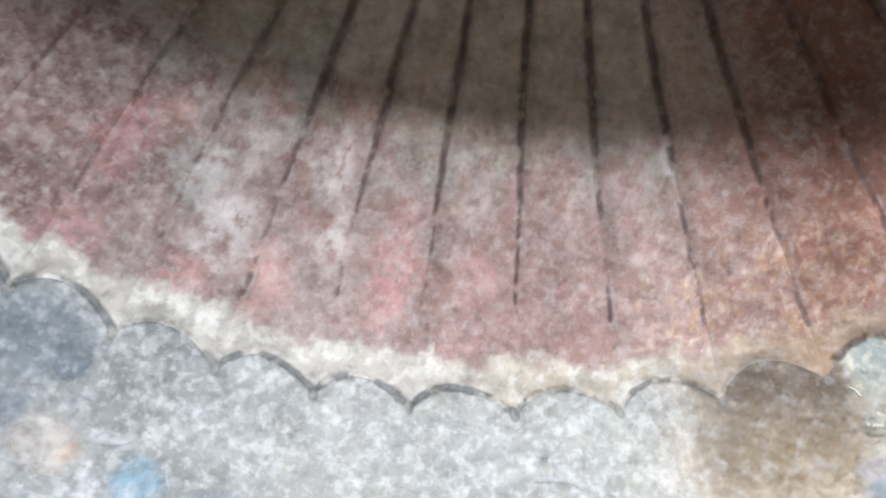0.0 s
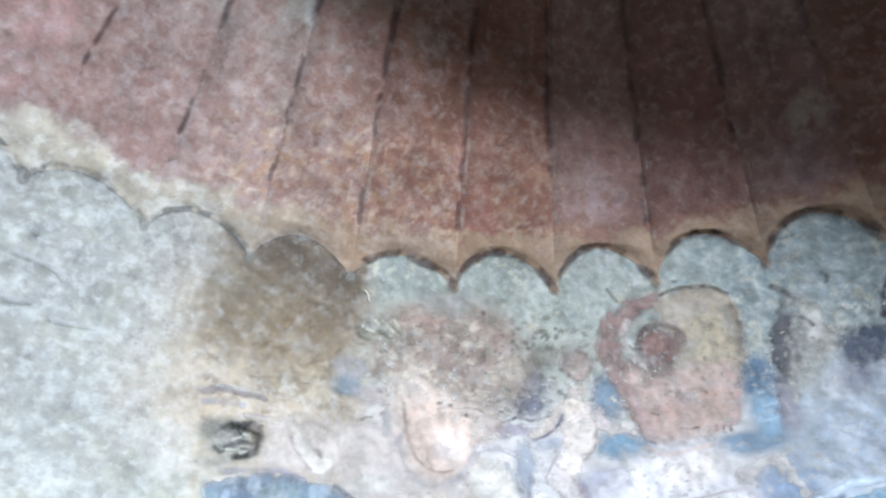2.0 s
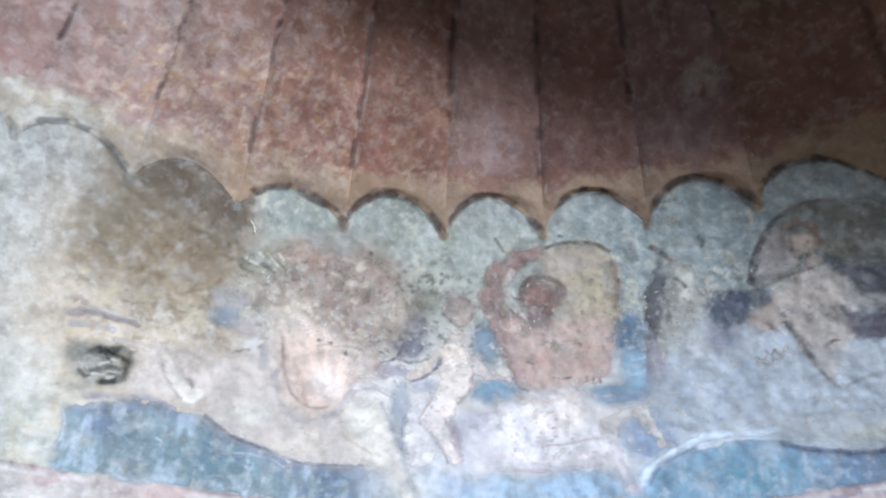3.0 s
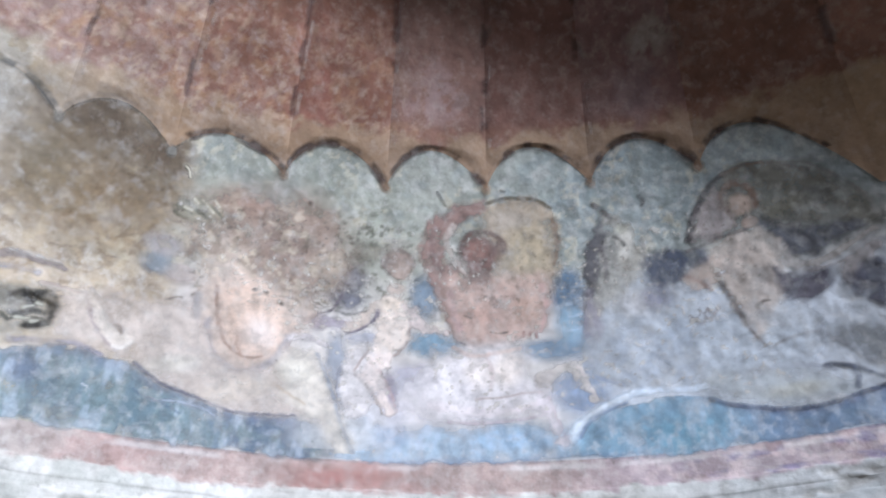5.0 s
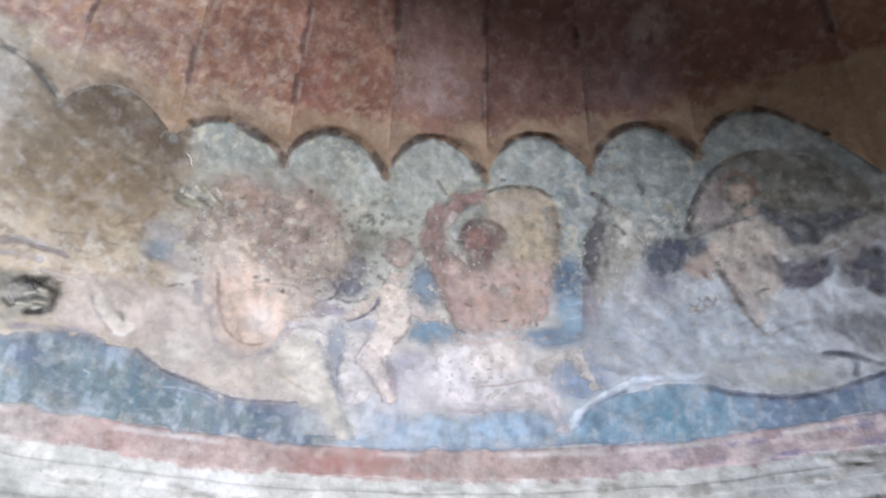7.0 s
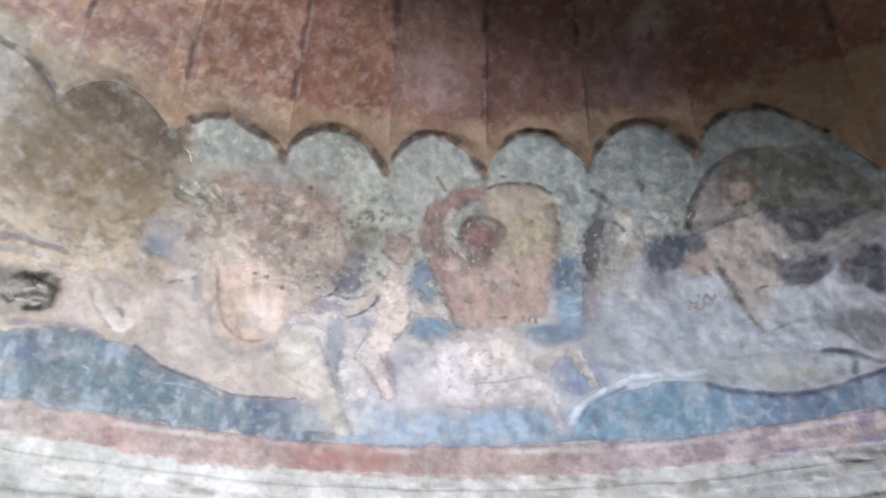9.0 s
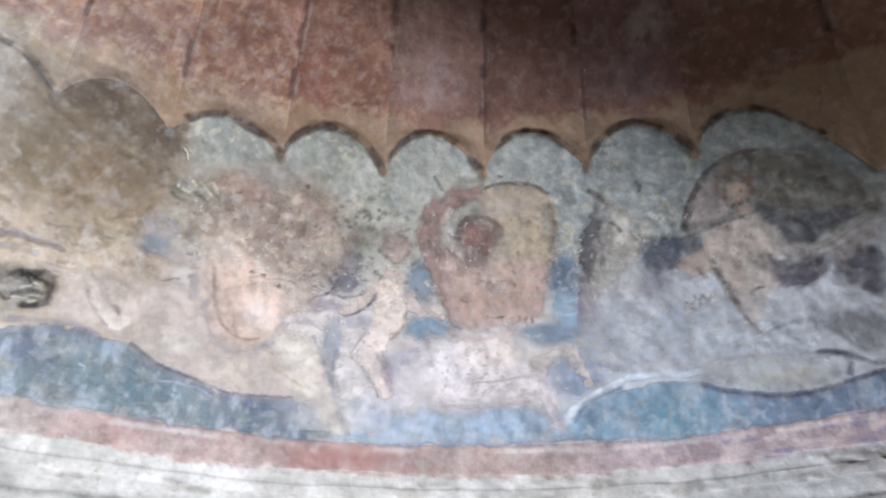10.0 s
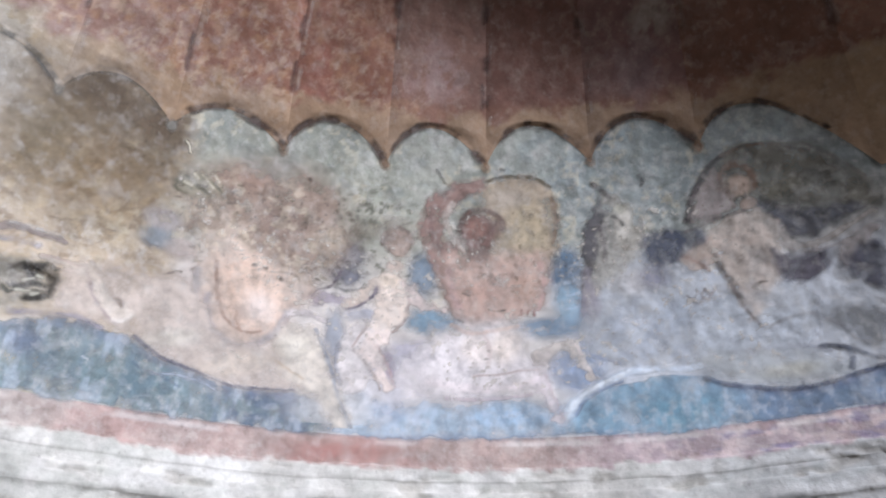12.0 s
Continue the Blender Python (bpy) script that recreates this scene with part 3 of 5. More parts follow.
def build_shell_of_room():
    """The lower niche wall, the front wall with its arched opening, the floor and the court outside."""
    s, p = np.arange(-90, 90.1, 2.0), np.linspace(-12.4, math.degrees(-SPRING / RISE / R) , 12)
    S, P = np.meshgrid(s, p, indexing="ij")
    me = sheet(S, P, 0.0, np.ones(S.shape + (3,)), np.ones(S.shape), "wall_lower", MAT_WALL)
    tagged(new("wall_lower", me), "bare old plaster niche wall below the cornice", "wall", kind="structure")
    # front wall with the arch, 0.5 m thick
    bm = bmesh.new()
    outline = [(-R, 0.0)] + [(-R * math.cos(a), SPRING + RISE * R * math.sin(a)) for a in np.linspace(0, math.pi, 49)] + [(R, 0.0)]
    far = [(-6.0, 0.0)] + [(-6.0 + 12.0 * i / 48, 8.0) for i in range(49)] + [(6.0, 0.0)]
    rings = []
    for y in (-0.002, -0.5):
        rings.append(([bm.verts.new((x, y, z)) for x, z in outline], [bm.verts.new((x, y, z)) for x, z in far]))
    for i in range(len(outline) - 1):
        for a, b, c, d in ((rings[0][0], rings[0][1], 0, 1), (rings[1][1], rings[1][0], 0, 1), (rings[1][0], rings[0][0], 0, 1)):
            bm.faces.new((a[i], b[i], b[i + 1], a[i + 1]))
    me = bpy.data.meshes.new("wall_front")
    bm.to_mesh(me)
    bm.free()
    me.materials.append(MAT_WALL)
    tagged(new("wall_front", me), "plain plaster front wall with an arched opening", "wall", kind="structure")

    def slab(name, x0, x1, y0, y1, z0, z1, mat, label, category):
        bm = bmesh.new()
        bmesh.ops.create_cube(bm, size=1.0)
        for v in bm.verts:
            v.co = ((x0 + x1) / 2 + v.co.x * (x1 - x0), (y0 + y1) / 2 + v.co.y * (y1 - y0), (z0 + z1) / 2 + v.co.z * (z1 - z0))
        me = bpy.data.meshes.new(name)
        bm.to_mesh(me)
        bm.free()
        me.materials.append(mat)
        return tagged(new(name, me), label, category, kind="structure")

    slab("floor", -2.6, 2.6, -0.6, 2.6, -0.15, 0.0, MAT_FLOOR, "worn dark stone floor of the niche", "floor")
    slab("ground", -400, 400, -400, 400, -0.3, -0.02, MAT_EARTH, "bare earth ground of the court", "ground")
    # unseen hall added so that daylight enters only through the high slit
    slab("floor_hall", -6, 6, -10.6, -0.6, -0.15, -0.002, MAT_FLOOR, "dark stone floor of the hall", "floor")
    slab("ceiling", -6.5, 6.5, -10.6, -0.002, 8.0, 8.3, MAT_WALL, "plain plaster ceiling of the unseen hall", "ceiling")
    for x in (-6.5, 6.0):
        slab("wall_side", x, x + 0.5, -10.6, -0.5, -0.02, 8.0, MAT_WALL, "plain side wall of the unseen hall", "wall")
    # the unseen opposite wall is left open round the assumed high window
    for x0, x1, z0, z1 in ((-6, WIN_X - WIN_W / 2, -0.02, 8.0), (WIN_X + WIN_W / 2, 6, -0.02, 8.0), (WIN_X - WIN_W / 2, WIN_X + WIN_W / 2, -0.02, WIN_Z - WIN_H / 2), (WIN_X - WIN_W / 2, WIN_X + WIN_W / 2, WIN_Z + WIN_H / 2, 8.0)):
        slab("wall_opposite", x0, x1, -10.6, -10.0, z0, z1, MAT_WALL, "plain unseen hall wall with a high window opening", "wall")
    # masonry over and behind the dome
    s, p = np.arange(-90, 90.1, 5.0), np.concatenate([np.linspace(-78, 0, 6), np.linspace(6, 90, 15)])
    S, P = np.meshgrid(s, p, indexing="ij")
    me = sheet(S, P, -0.3, np.ones(S.shape + (3,)), np.ones(S.shape), "wall_backing", MAT_WALL)
    tagged(new("wall_backing", me), "plain masonry behind the niche", "wall", kind="structure")


build_shell_of_room()

# ---- the painted frieze, motif by motif; figures are plain worn shapes ----
def paint_sea():
    b = Brush(18.5, 89, -1.0, 9.5, 0.12, 0.28, 1)
    streak = fbm(b.S * 1.0, b.P * 0.3, 0.8, 14)
    edge = 0.7 * (fbm(b.S, b.P, 0.8, 26, 3) - 0.5)
    left = [(20.7, 5.0), (22.5, 5.8), (25.4, 6.7), (26.9, 6.0), (28.8, 5.9), (30.4, 4.8), (32.7, 3.9), (34.7, 3.2), (36.6, 2.9), (39.7, 3.0), (41.3, 2.4), (43.0, 0.9), (44.6, -0.4)]
    top = np.interp(b.x, [q[0] for q in left], [q[1] for q in left]) + edge
    body = (1 - smooth(top - 0.3, top + 0.25, b.y)) * smooth(19.6, 20.6, b.x) * smooth(43.6, 40.4, b.x)
    b.lay(body, (126, 142, 148), 0.88)
    b.lay(body * (1 - smooth(0.4, 1.1, np.hypot((b.x - 29.0) / 4.5, (b.y - 2.6) / 2.2))), (112, 134, 140), 0.7)
    b.lay(body * (1 - smooth(0.3, 1.1, np.hypot((b.x - 22.2) / 1.6, (b.y - 4.0) / 1.5))), (110, 116, 134), 0.7)
    b.lay(body * smooth(0.50, 0.66, fbm(b.S * 1.6, b.P * 0.7, 1.8, 27)) * smooth(33, 36, b.x), (92, 102, 124), 0.65)
    b.lay(body * smooth(top - 1.1, top - 0.2, b.y), (120, 120, 138), 0.45)
    mid = smooth(41.5, 44.5, b.x) * smooth(61, 58, b.x)
    b.lay(mid * (1 - smooth(1.8, 3.8, b.y + 2.0 * (fbm(b.S, b.P, 2, 6) - 0.5))), (172, 190, 206), 0.85)
    b.lay(mid * (1 - smooth(0.3, 1.2, np.hypot((b.x - 46.3) / 1.5, (b.y - 1.8) / 1.2))), (136, 158, 182), 0.7)
    b.lay(mid * (1 - smooth(0.3, 1.2, np.hypot((b.x - 54.5) / 3.6, (b.y - 1.6) / 1.3))), (152, 178, 202), 0.7)
    right = [(58.7, 1.1), (60.4, 3.3), (62.1, 4.0), (64.9, 4.5), (68.3, 4.1), (70.4, 3.3), (73.2, 2.4), (75.3, 2.3), (77.0, 2.4), (78.5, 2.8), (79.7, 3.0)]
    top = np.interp(b.x, [q[0] for q in right], [q[1] for q in right])
    body = (1 - smooth(top - 0.2, top + 0.2, b.y)) * smooth(57.6, 58.6, b.x)
    b.lay(body, (138, 168, 188), 0.9)
    b.lay(body * (1 - smooth(0.4, 1.2, np.hypot((b.x - 66.6) / 3.2, (b.y - 1.3) / 1.9))), (116, 156, 176), 0.85)
    b.lay(body * smooth(68, 73, b.x + 2.0 * (streak - 0.5)), (116, 132, 158), 0.8)
    b.lay(body * smooth(top - 0.9, top - 0.1, b.y) * smooth(66, 72, b.x), (92, 102, 140), 0.6)
    b.lay((1 - smooth(0.1, 0.8, b.y + sag(b.S))) * smooth(44, 48, b.x) * smooth(66, 60, b.x), (96, 108, 136), 0.5)
    b.lay(smooth(0.52, 0.68, streak) * (b.a > 0.3), (186, 196, 210), 0.45)
    b.lay(smooth(0.46, 0.34, streak) * (b.a > 0.3), (92, 110, 130), 0.32)
    b.lay(smooth(0.60, 0.70, fbm(b.S, b.P, 0.55, 29, 2)) * (b.a > 0.3) * smooth(3.5, 0.8, b.y), (206, 208, 216), 0.25)
    b.line([(28.9, 4.0), (30.0, 3.4), (30.9, 3.0), (32.0, 2.5)], 0.10, (84, 98, 116), 0.75)
    b.line([(26.0, 3.6), (26.4, 3.4)], 0.10, (206, 208, 214), 0.7)
    b.a *= smooth(-0.2, 0.45, b.y + sag(b.S) + 0.7 * (fbm(b.S, b.P, 1.2, 3) - 0.5))
    b.done("painted_sea", "faded blue painted sea along the foot of the frieze", "painting", 0.0030)


def paint_blue_patches():
    b = Brush(36, 66, 3, 20, 0.12, 0.3, 4)
    for c, rx, ry, col, a in (((59.7, 15.0), 1.42, 2.08, (102, 126, 150), 0.9), ((59.8, 11.7), 1.33, 2.17, (146, 176, 196), 0.8), ((58.2, 9.7), 2.75, 1.08, (124, 148, 170), 0.7),
                              ((59.9, 5.9), 2.17, 2.33, (148, 166, 194), 0.8), ((49.2, 10.2), 2.25, 1.25, (132, 164, 186), 0.9), ((48.5, 14.5), 1.17, 2.08, (136, 152, 168), 0.8),
                              ((42.9, 16.0), 1.17, 1.25, (122, 120, 128), 0.8), ((42.6, 14.1), 1.42, 0.92, (128, 128, 138), 0.75), ((43.8, 18.4), 1.17, 1.25, (148, 144, 132), 0.75),
                              ((42.1, 8.2), 0.83, 2.92, (164, 168, 178), 0.75), ((40.9, 11.8), 2.08, 0.67, (168, 158, 168), 0.8), ((47.9, 7.1), 1.92, 1.42, (188, 184, 198), 0.7),
                              ((44.0, 10.5), 1.25, 0.67, (190, 192, 204), 0.6)):
        b.blob(c, rx, ry, col, a, 0, 0.6)
    b.line([(38.4, 10.6), (39.3, 11.7), (40.3, 12.4), (41.3, 12.8), (42.0, 13.6), (42.2, 14.6)], 0.14, (96, 86, 100), 0.85, 0.08)
    b.line([(42.0, 13.0), (43.3, 12.8), (44.2, 13.2)], 0.16, (96, 96, 100), 0.7, 0.10)
    b.line([(42.8, 11.0), (44.0, 11.6), (44.8, 12.5), (45.1, 13.3)], 0.16, (112, 106, 126), 0.75, 0.10)
    for c in ((60.0, 13.8), (60.2, 12.7), (59.9, 11.4), (60.5, 15.3)):
        b.line([(c[0] - 0.5, c[1]), (c[0] + 0.6, c[1] + 0.2)], 0.11, (190, 204, 220), 0.6)
    b.done("painted_sky", "blue painted sky showing between the figures", "painting", 0.0025)


def paint_back_figure():
    b = Brush(19, 46, 0.2, 26, 0.12, 0.2, 6)
    # the mottled brown mass
    b.shape([(29.8, 19.8), (32.3, 22.4), (36.2, 23.4), (40.2, 22.7), (42.3, 20.3), (42.4, 16.6), (40.4, 13.7), (37.0, 13.7), (33.7, 13.6), (31.2, 16.6)], (178, 154, 140), 0.72, 1.6)
    b.blob((33.6, 21.3), 2.58, 1.08, (164, 136, 122), 0.6, 8, 0.8)
    b.blob((37.5, 18.4), 2.00, 1.67, (146, 126, 116), 0.75, -15, 0.7)
    b.blob((39.7, 20.9), 1.50, 1.67, (158, 138, 126), 0.5, 0, 0.8)
    b.blob((41.0, 16.9), 1.50, 1.25, (196, 180, 162), 0.6, 0, 0.7)
    b.blob((32.8, 17.0), 2.08, 1.92, (198, 182, 168), 0.65, 0, 0.8)
    lumps = 1 - smooth(0.55, 1.15, np.hypot((b.S - 35.8) / 6.8, (b.P - 17.2) / 5.8))
    b.lay(smooth(0.52, 0.66, fbm(b.S, b.P, 0.75, 18, 3)) * lumps, (204, 190, 170), 0.6)
    b.lay(smooth(0.45, 0.33, fbm(b.S, b.P, 0.65, 20, 3)) * lumps, (126, 108, 96), 0.55)
    # pale body below it
    b.shape([(31.8, 13.2), (33.0, 15.5), (35.5, 15.5), (38.7, 14.0), (40.5, 12.2), (38.5, 9.8), (38.1, 7.7), (35.8, 6.7), (33.5, 6.9), (32.1, 9.6)], (218, 198, 184), 0.75, 0.8)
    b.shape([(33.3, 13.9), (35.2, 14.9), (37.0, 13.7), (38.3, 11.3), (38.0, 8.9), (36.5, 7.8), (34.9, 8.4), (33.8, 10.5)], (224, 196, 178), 0.9, 0.7)
    b.blob((36.5, 10.3), 1.33, 1.58, (226, 214, 208), 0.7, 10, 0.9)
    b.line([(33.0, 13.8), (33.4, 11.5), (34.0, 9.5), (35.0, 8.3), (36.1, 7.9), (36.9, 8.2)], 0.16, (156, 130, 118), 0.85, 0.10)
    b.line([(32.8, 10.8), (33.3, 8.4), (34.4, 7.1), (35.8, 6.6), (37.1, 7.3), (38.1, 8.7), (38.5, 10.2)], 0.29, (160, 152, 154), 0.9, 0.27)
    b.line([(35.0, 9.6), (35.2, 8.7), (35.5, 8.2)], 0.10, (172, 140, 126), 0.75, 0.08)
    b.line([(31.8, 12.7), (32.1, 9.7), (33.1, 7.4), (34.1, 6.6)], 0.32, (156, 150, 150), 0.85, 0.23)
    b.blob((31.8, 11.1), 0.33, 0.50, (148, 140, 138), 0.6)
    # blue patch and the scratched corner
    b.blob((28.6, 14.9), 1.25, 1.08, (140, 146, 152), 0.85, 0, 0.6)
    b.blob((28.8, 16.5), 1.42, 1.00, (170, 162, 162), 0.65, 0, 0.6)
    b.blob((30.4, 14.3), 1.25, 0.92, (196, 182, 176), 0.6, 0, 0.6)
    b.shape([(28.9, 20.3), (30.4, 21.3), (31.9, 21.0), (32.4, 19.7), (30.8, 18.9), (29.5, 19.3)], (150, 148, 130), 0.6, 0.4)
    for pts in ([(29.2, 20.2), (29.8, 20.0), (30.2, 19.6)], [(29.7, 20.7), (30.3, 20.4), (30.7, 19.7)], [(30.6, 20.0), (31.2, 19.6), (31.6, 19.5)], [(29.1, 19.6), (29.5, 19.3), (30.0, 19.2)], [(31.4, 20.6), (32.0, 20.3), (32.3, 19.9)]):
        b.line(pts, 0.16, (92, 90, 76), 0.8, 0.10)
    for pts in ([(29.0, 23.6), (29.3, 23.3), (29.5, 22.9)], [(30.8, 21.1), (31.2, 20.6), (31.7, 20.1)], [(30.1, 21.1), (30.5, 20.7)], [(29.7, 20.2), (30.2, 19.9)], [(31.6, 21.2), (32.0, 20.8)]):
        b.line(pts, 0.10, (212, 204, 184), 0.9, 0.08)
    # fracture marks along one joint
    for pts in ([(29.8, 12.0), (30.4, 12.3), (30.8, 12.3)], [(31.4, 12.7), (31.9, 12.8)], [(35.7, 13.5), (36.3, 13.7), (36.8, 13.6)], [(37.6, 13.8), (38.8, 13.7), (39.3, 13.2)]):
        b.line(pts, 0.10, (104, 90, 82), 0.6, 0.08)
    # the cream leg that runs down to the sea
    b.shape([(37.7, 6.6), (38.4, 8.7), (40.0, 9.2), (41.1, 8.2), (41.9, 5.6), (42.8, 3.1), (44.0, -0.4), (42.9, -0.4), (41.8, 2.0), (40.1, 3.3), (38.4, 4.6)], (222, 212, 200), 0.85, 0.6)
    b.blob((39.5, 7.1), 1.42, 1.17, (228, 220, 206), 0.7, 0, 0.7)
    b.line([(38.0, 6.0), (38.9, 5.2), (40.2, 4.3)], 0.10, (168, 144, 116), 0.7, 0.08)
    b.line([(40.7, 8.8), (41.4, 7.5), (42.0, 5.6), (42.5, 3.6), (43.2, 1.8), (44.1, -0.4)], 0.16, (146, 152, 164), 0.7, 0.10)
    b.line([(38.8, 10.3), (40.1, 10.2), (41.2, 9.8)], 0.34, (206, 198, 198), 0.8, 0.23)
    for c in ((35.8, 14.0), (39.0, 22.5), (37.9, 13.1), (36.6, 13.9)):
        b.blob(c, 0.24, 0.2, (78, 70, 64), 0.85)
    b.done("painted_figure", "large faded flesh and brown painted form, worn to a plain shape", "painting", 0.0035, "painted figures")


def paint_cloth():
    b = Brush(18, 42, 1.0, 15, 0.12, 0.16, 8)
    b.shape([(23.2, 10.2), (24.7, 11.6), (27.7, 11.6), (31.6, 11.6), (34.6, 7.1), (37.7, 7.1), (38.8, 4.7), (39.7, 3.4), (36.6, 3.1), (34.7, 3.5), (32.7, 4.1), (30.4, 5.0), (28.7, 6.1), (26.8, 6.6), (24.7, 6.8), (23.2, 7.3)], (206, 192, 182), 0.78, 0.6)
    b.blob((29.7, 9.1), 2.50, 1.42, (196, 182, 172), 0.6, 0, 0.7)
    b.blob((35.6, 5.0), 2.92, 1.00, (208, 194, 180), 0.7, 20, 0.7)
    b.blob((30.9, 6.4), 2.08, 0.83, (204, 198, 186), 0.6, 20, 0.7)
    b.line([(28.6, 6.1), (29.5, 5.5), (30.6, 4.7), (32.5, 4.1), (34.5, 3.4), (36.6, 3.0), (39.7, 3.2)], 0.16, (104, 104, 118), 0.85, 0.10)
    b.line([(30.3, 3.3), (32.5, 3.3), (34.4, 2.6)], 0.18, (176, 184, 196), 0.6, 0.10)
    # arm and fingers
    b.shape([(21.7, 11.1), (23.3, 11.3), (24.7, 11.6), (25.6, 10.5), (26.9, 8.9), (28.1, 7.9), (27.9, 7.2), (26.9, 7.1), (25.9, 8.1), (25.0, 9.8), (23.5, 10.6)], (208, 196, 184), 0.85, 0.22)
    b.line([(24.5, 11.1), (25.0, 9.8), (25.7, 8.4), (26.6, 7.3), (27.3, 6.9)], 0.14, (152, 138, 136), 0.85, 0.10)
    b.line([(24.8, 11.5), (25.6, 10.5), (26.5, 9.3), (27.3, 8.6)], 0.16, (156, 142, 134), 0.8, 0.18)
    b.line([(27.1, 8.9), (27.4, 8.3)], 0.14, (128, 112, 104), 0.7)
    b.line([(21.8, 11.1), (22.8, 11.2), (23.8, 11.0), (24.5, 11.1)], 0.10, (172, 154, 146), 0.8)
    b.line([(22.6, 10.3), (23.5, 10.4), (24.3, 10.3)], 0.10, (178, 164, 156), 0.7)
    b.line([(27.1, 7.1), (27.7, 7.2), (28.1, 7.7)], 0.14, (222, 214, 206), 0.8)
    b.line([(21.1, 6.0), (22.7, 6.4), (24.7, 6.8), (26.5, 6.2)], 0.29, (154, 150, 162), 0.6, 0.18)
    b.done("painted_drapery", "cream painted drapery sweeping towards the sea", "painting", 0.0040)


def paint_damage():
    b = Brush(16, 27, 5.5, 15, 0.09, 0.14, 9)
    b.shape([(18.9, 9.5), (20.7, 10.7), (22.5, 10.6), (23.2, 9.2), (22.9, 7.7), (21.3, 6.7), (19.7, 6.5)], (150, 147, 136), 0.55, 0.6)
    b.shape([(19.3, 9.5), (20.8, 10.3), (21.8, 10.2), (21.7, 9.2), (19.8, 8.5)], (104, 100, 92), 0.5, 0.4)
    b.line([(21.8, 10.1), (22.5, 10.2), (22.8, 9.6), (22.9, 8.7), (22.7, 8.1), (22.2, 7.6), (21.6, 7.4)], 0.36, (46, 43, 38), 1.0, 0.27)
    b.line([(21.1, 9.9), (21.4, 9.7), (21.6, 9.3)], 0.34, (36, 34, 32), 1.0, 0.27)
    b.line([(20.6, 8.3), (21.2, 8.4), (21.7, 8.8), (22.4, 8.8)], 0.27, (46, 44, 40), 1.0, 0.21)
    b.line([(20.1, 7.9), (20.5, 7.6), (20.8, 7.8)], 0.18, (74, 74, 66), 0.85, 0.10)
    b.line([(20.2, 9.6), (20.7, 9.9)], 0.16, (88, 82, 76), 0.8)
    b.line([(21.9, 8.2), (22.4, 8.2)], 0.10, (84, 80, 72), 0.8)
    for pts in ([(21.2, 8.9), (21.7, 9.2)], [(21.0, 8.0), (21.7, 8.1)], [(21.9, 9.5), (22.3, 9.4)], [(21.9, 7.8), (22.2, 8.0)]):
        b.line(pts, 0.14, (176, 174, 160), 0.85, 0.08)
    b.line([(18.5, 12.4), (19.8, 12.9), (20.5, 12.8), (22.3, 12.7), (22.9, 12.5)], 0.34, (156, 144, 140), 0.75, 0.18)
    b.line([(20.0, 12.9), (20.4, 12.9), (20.8, 12.6)], 0.14, (112, 102, 98), 0.7)
    b.line([(18.8, 11.5), (20.1, 11.8), (21.4, 11.8)], 0.23, (172, 168, 172), 0.6)
    b.done("plaster_loss", "dark hole where the fresco plaster has broken away", "damage", 0.0045)


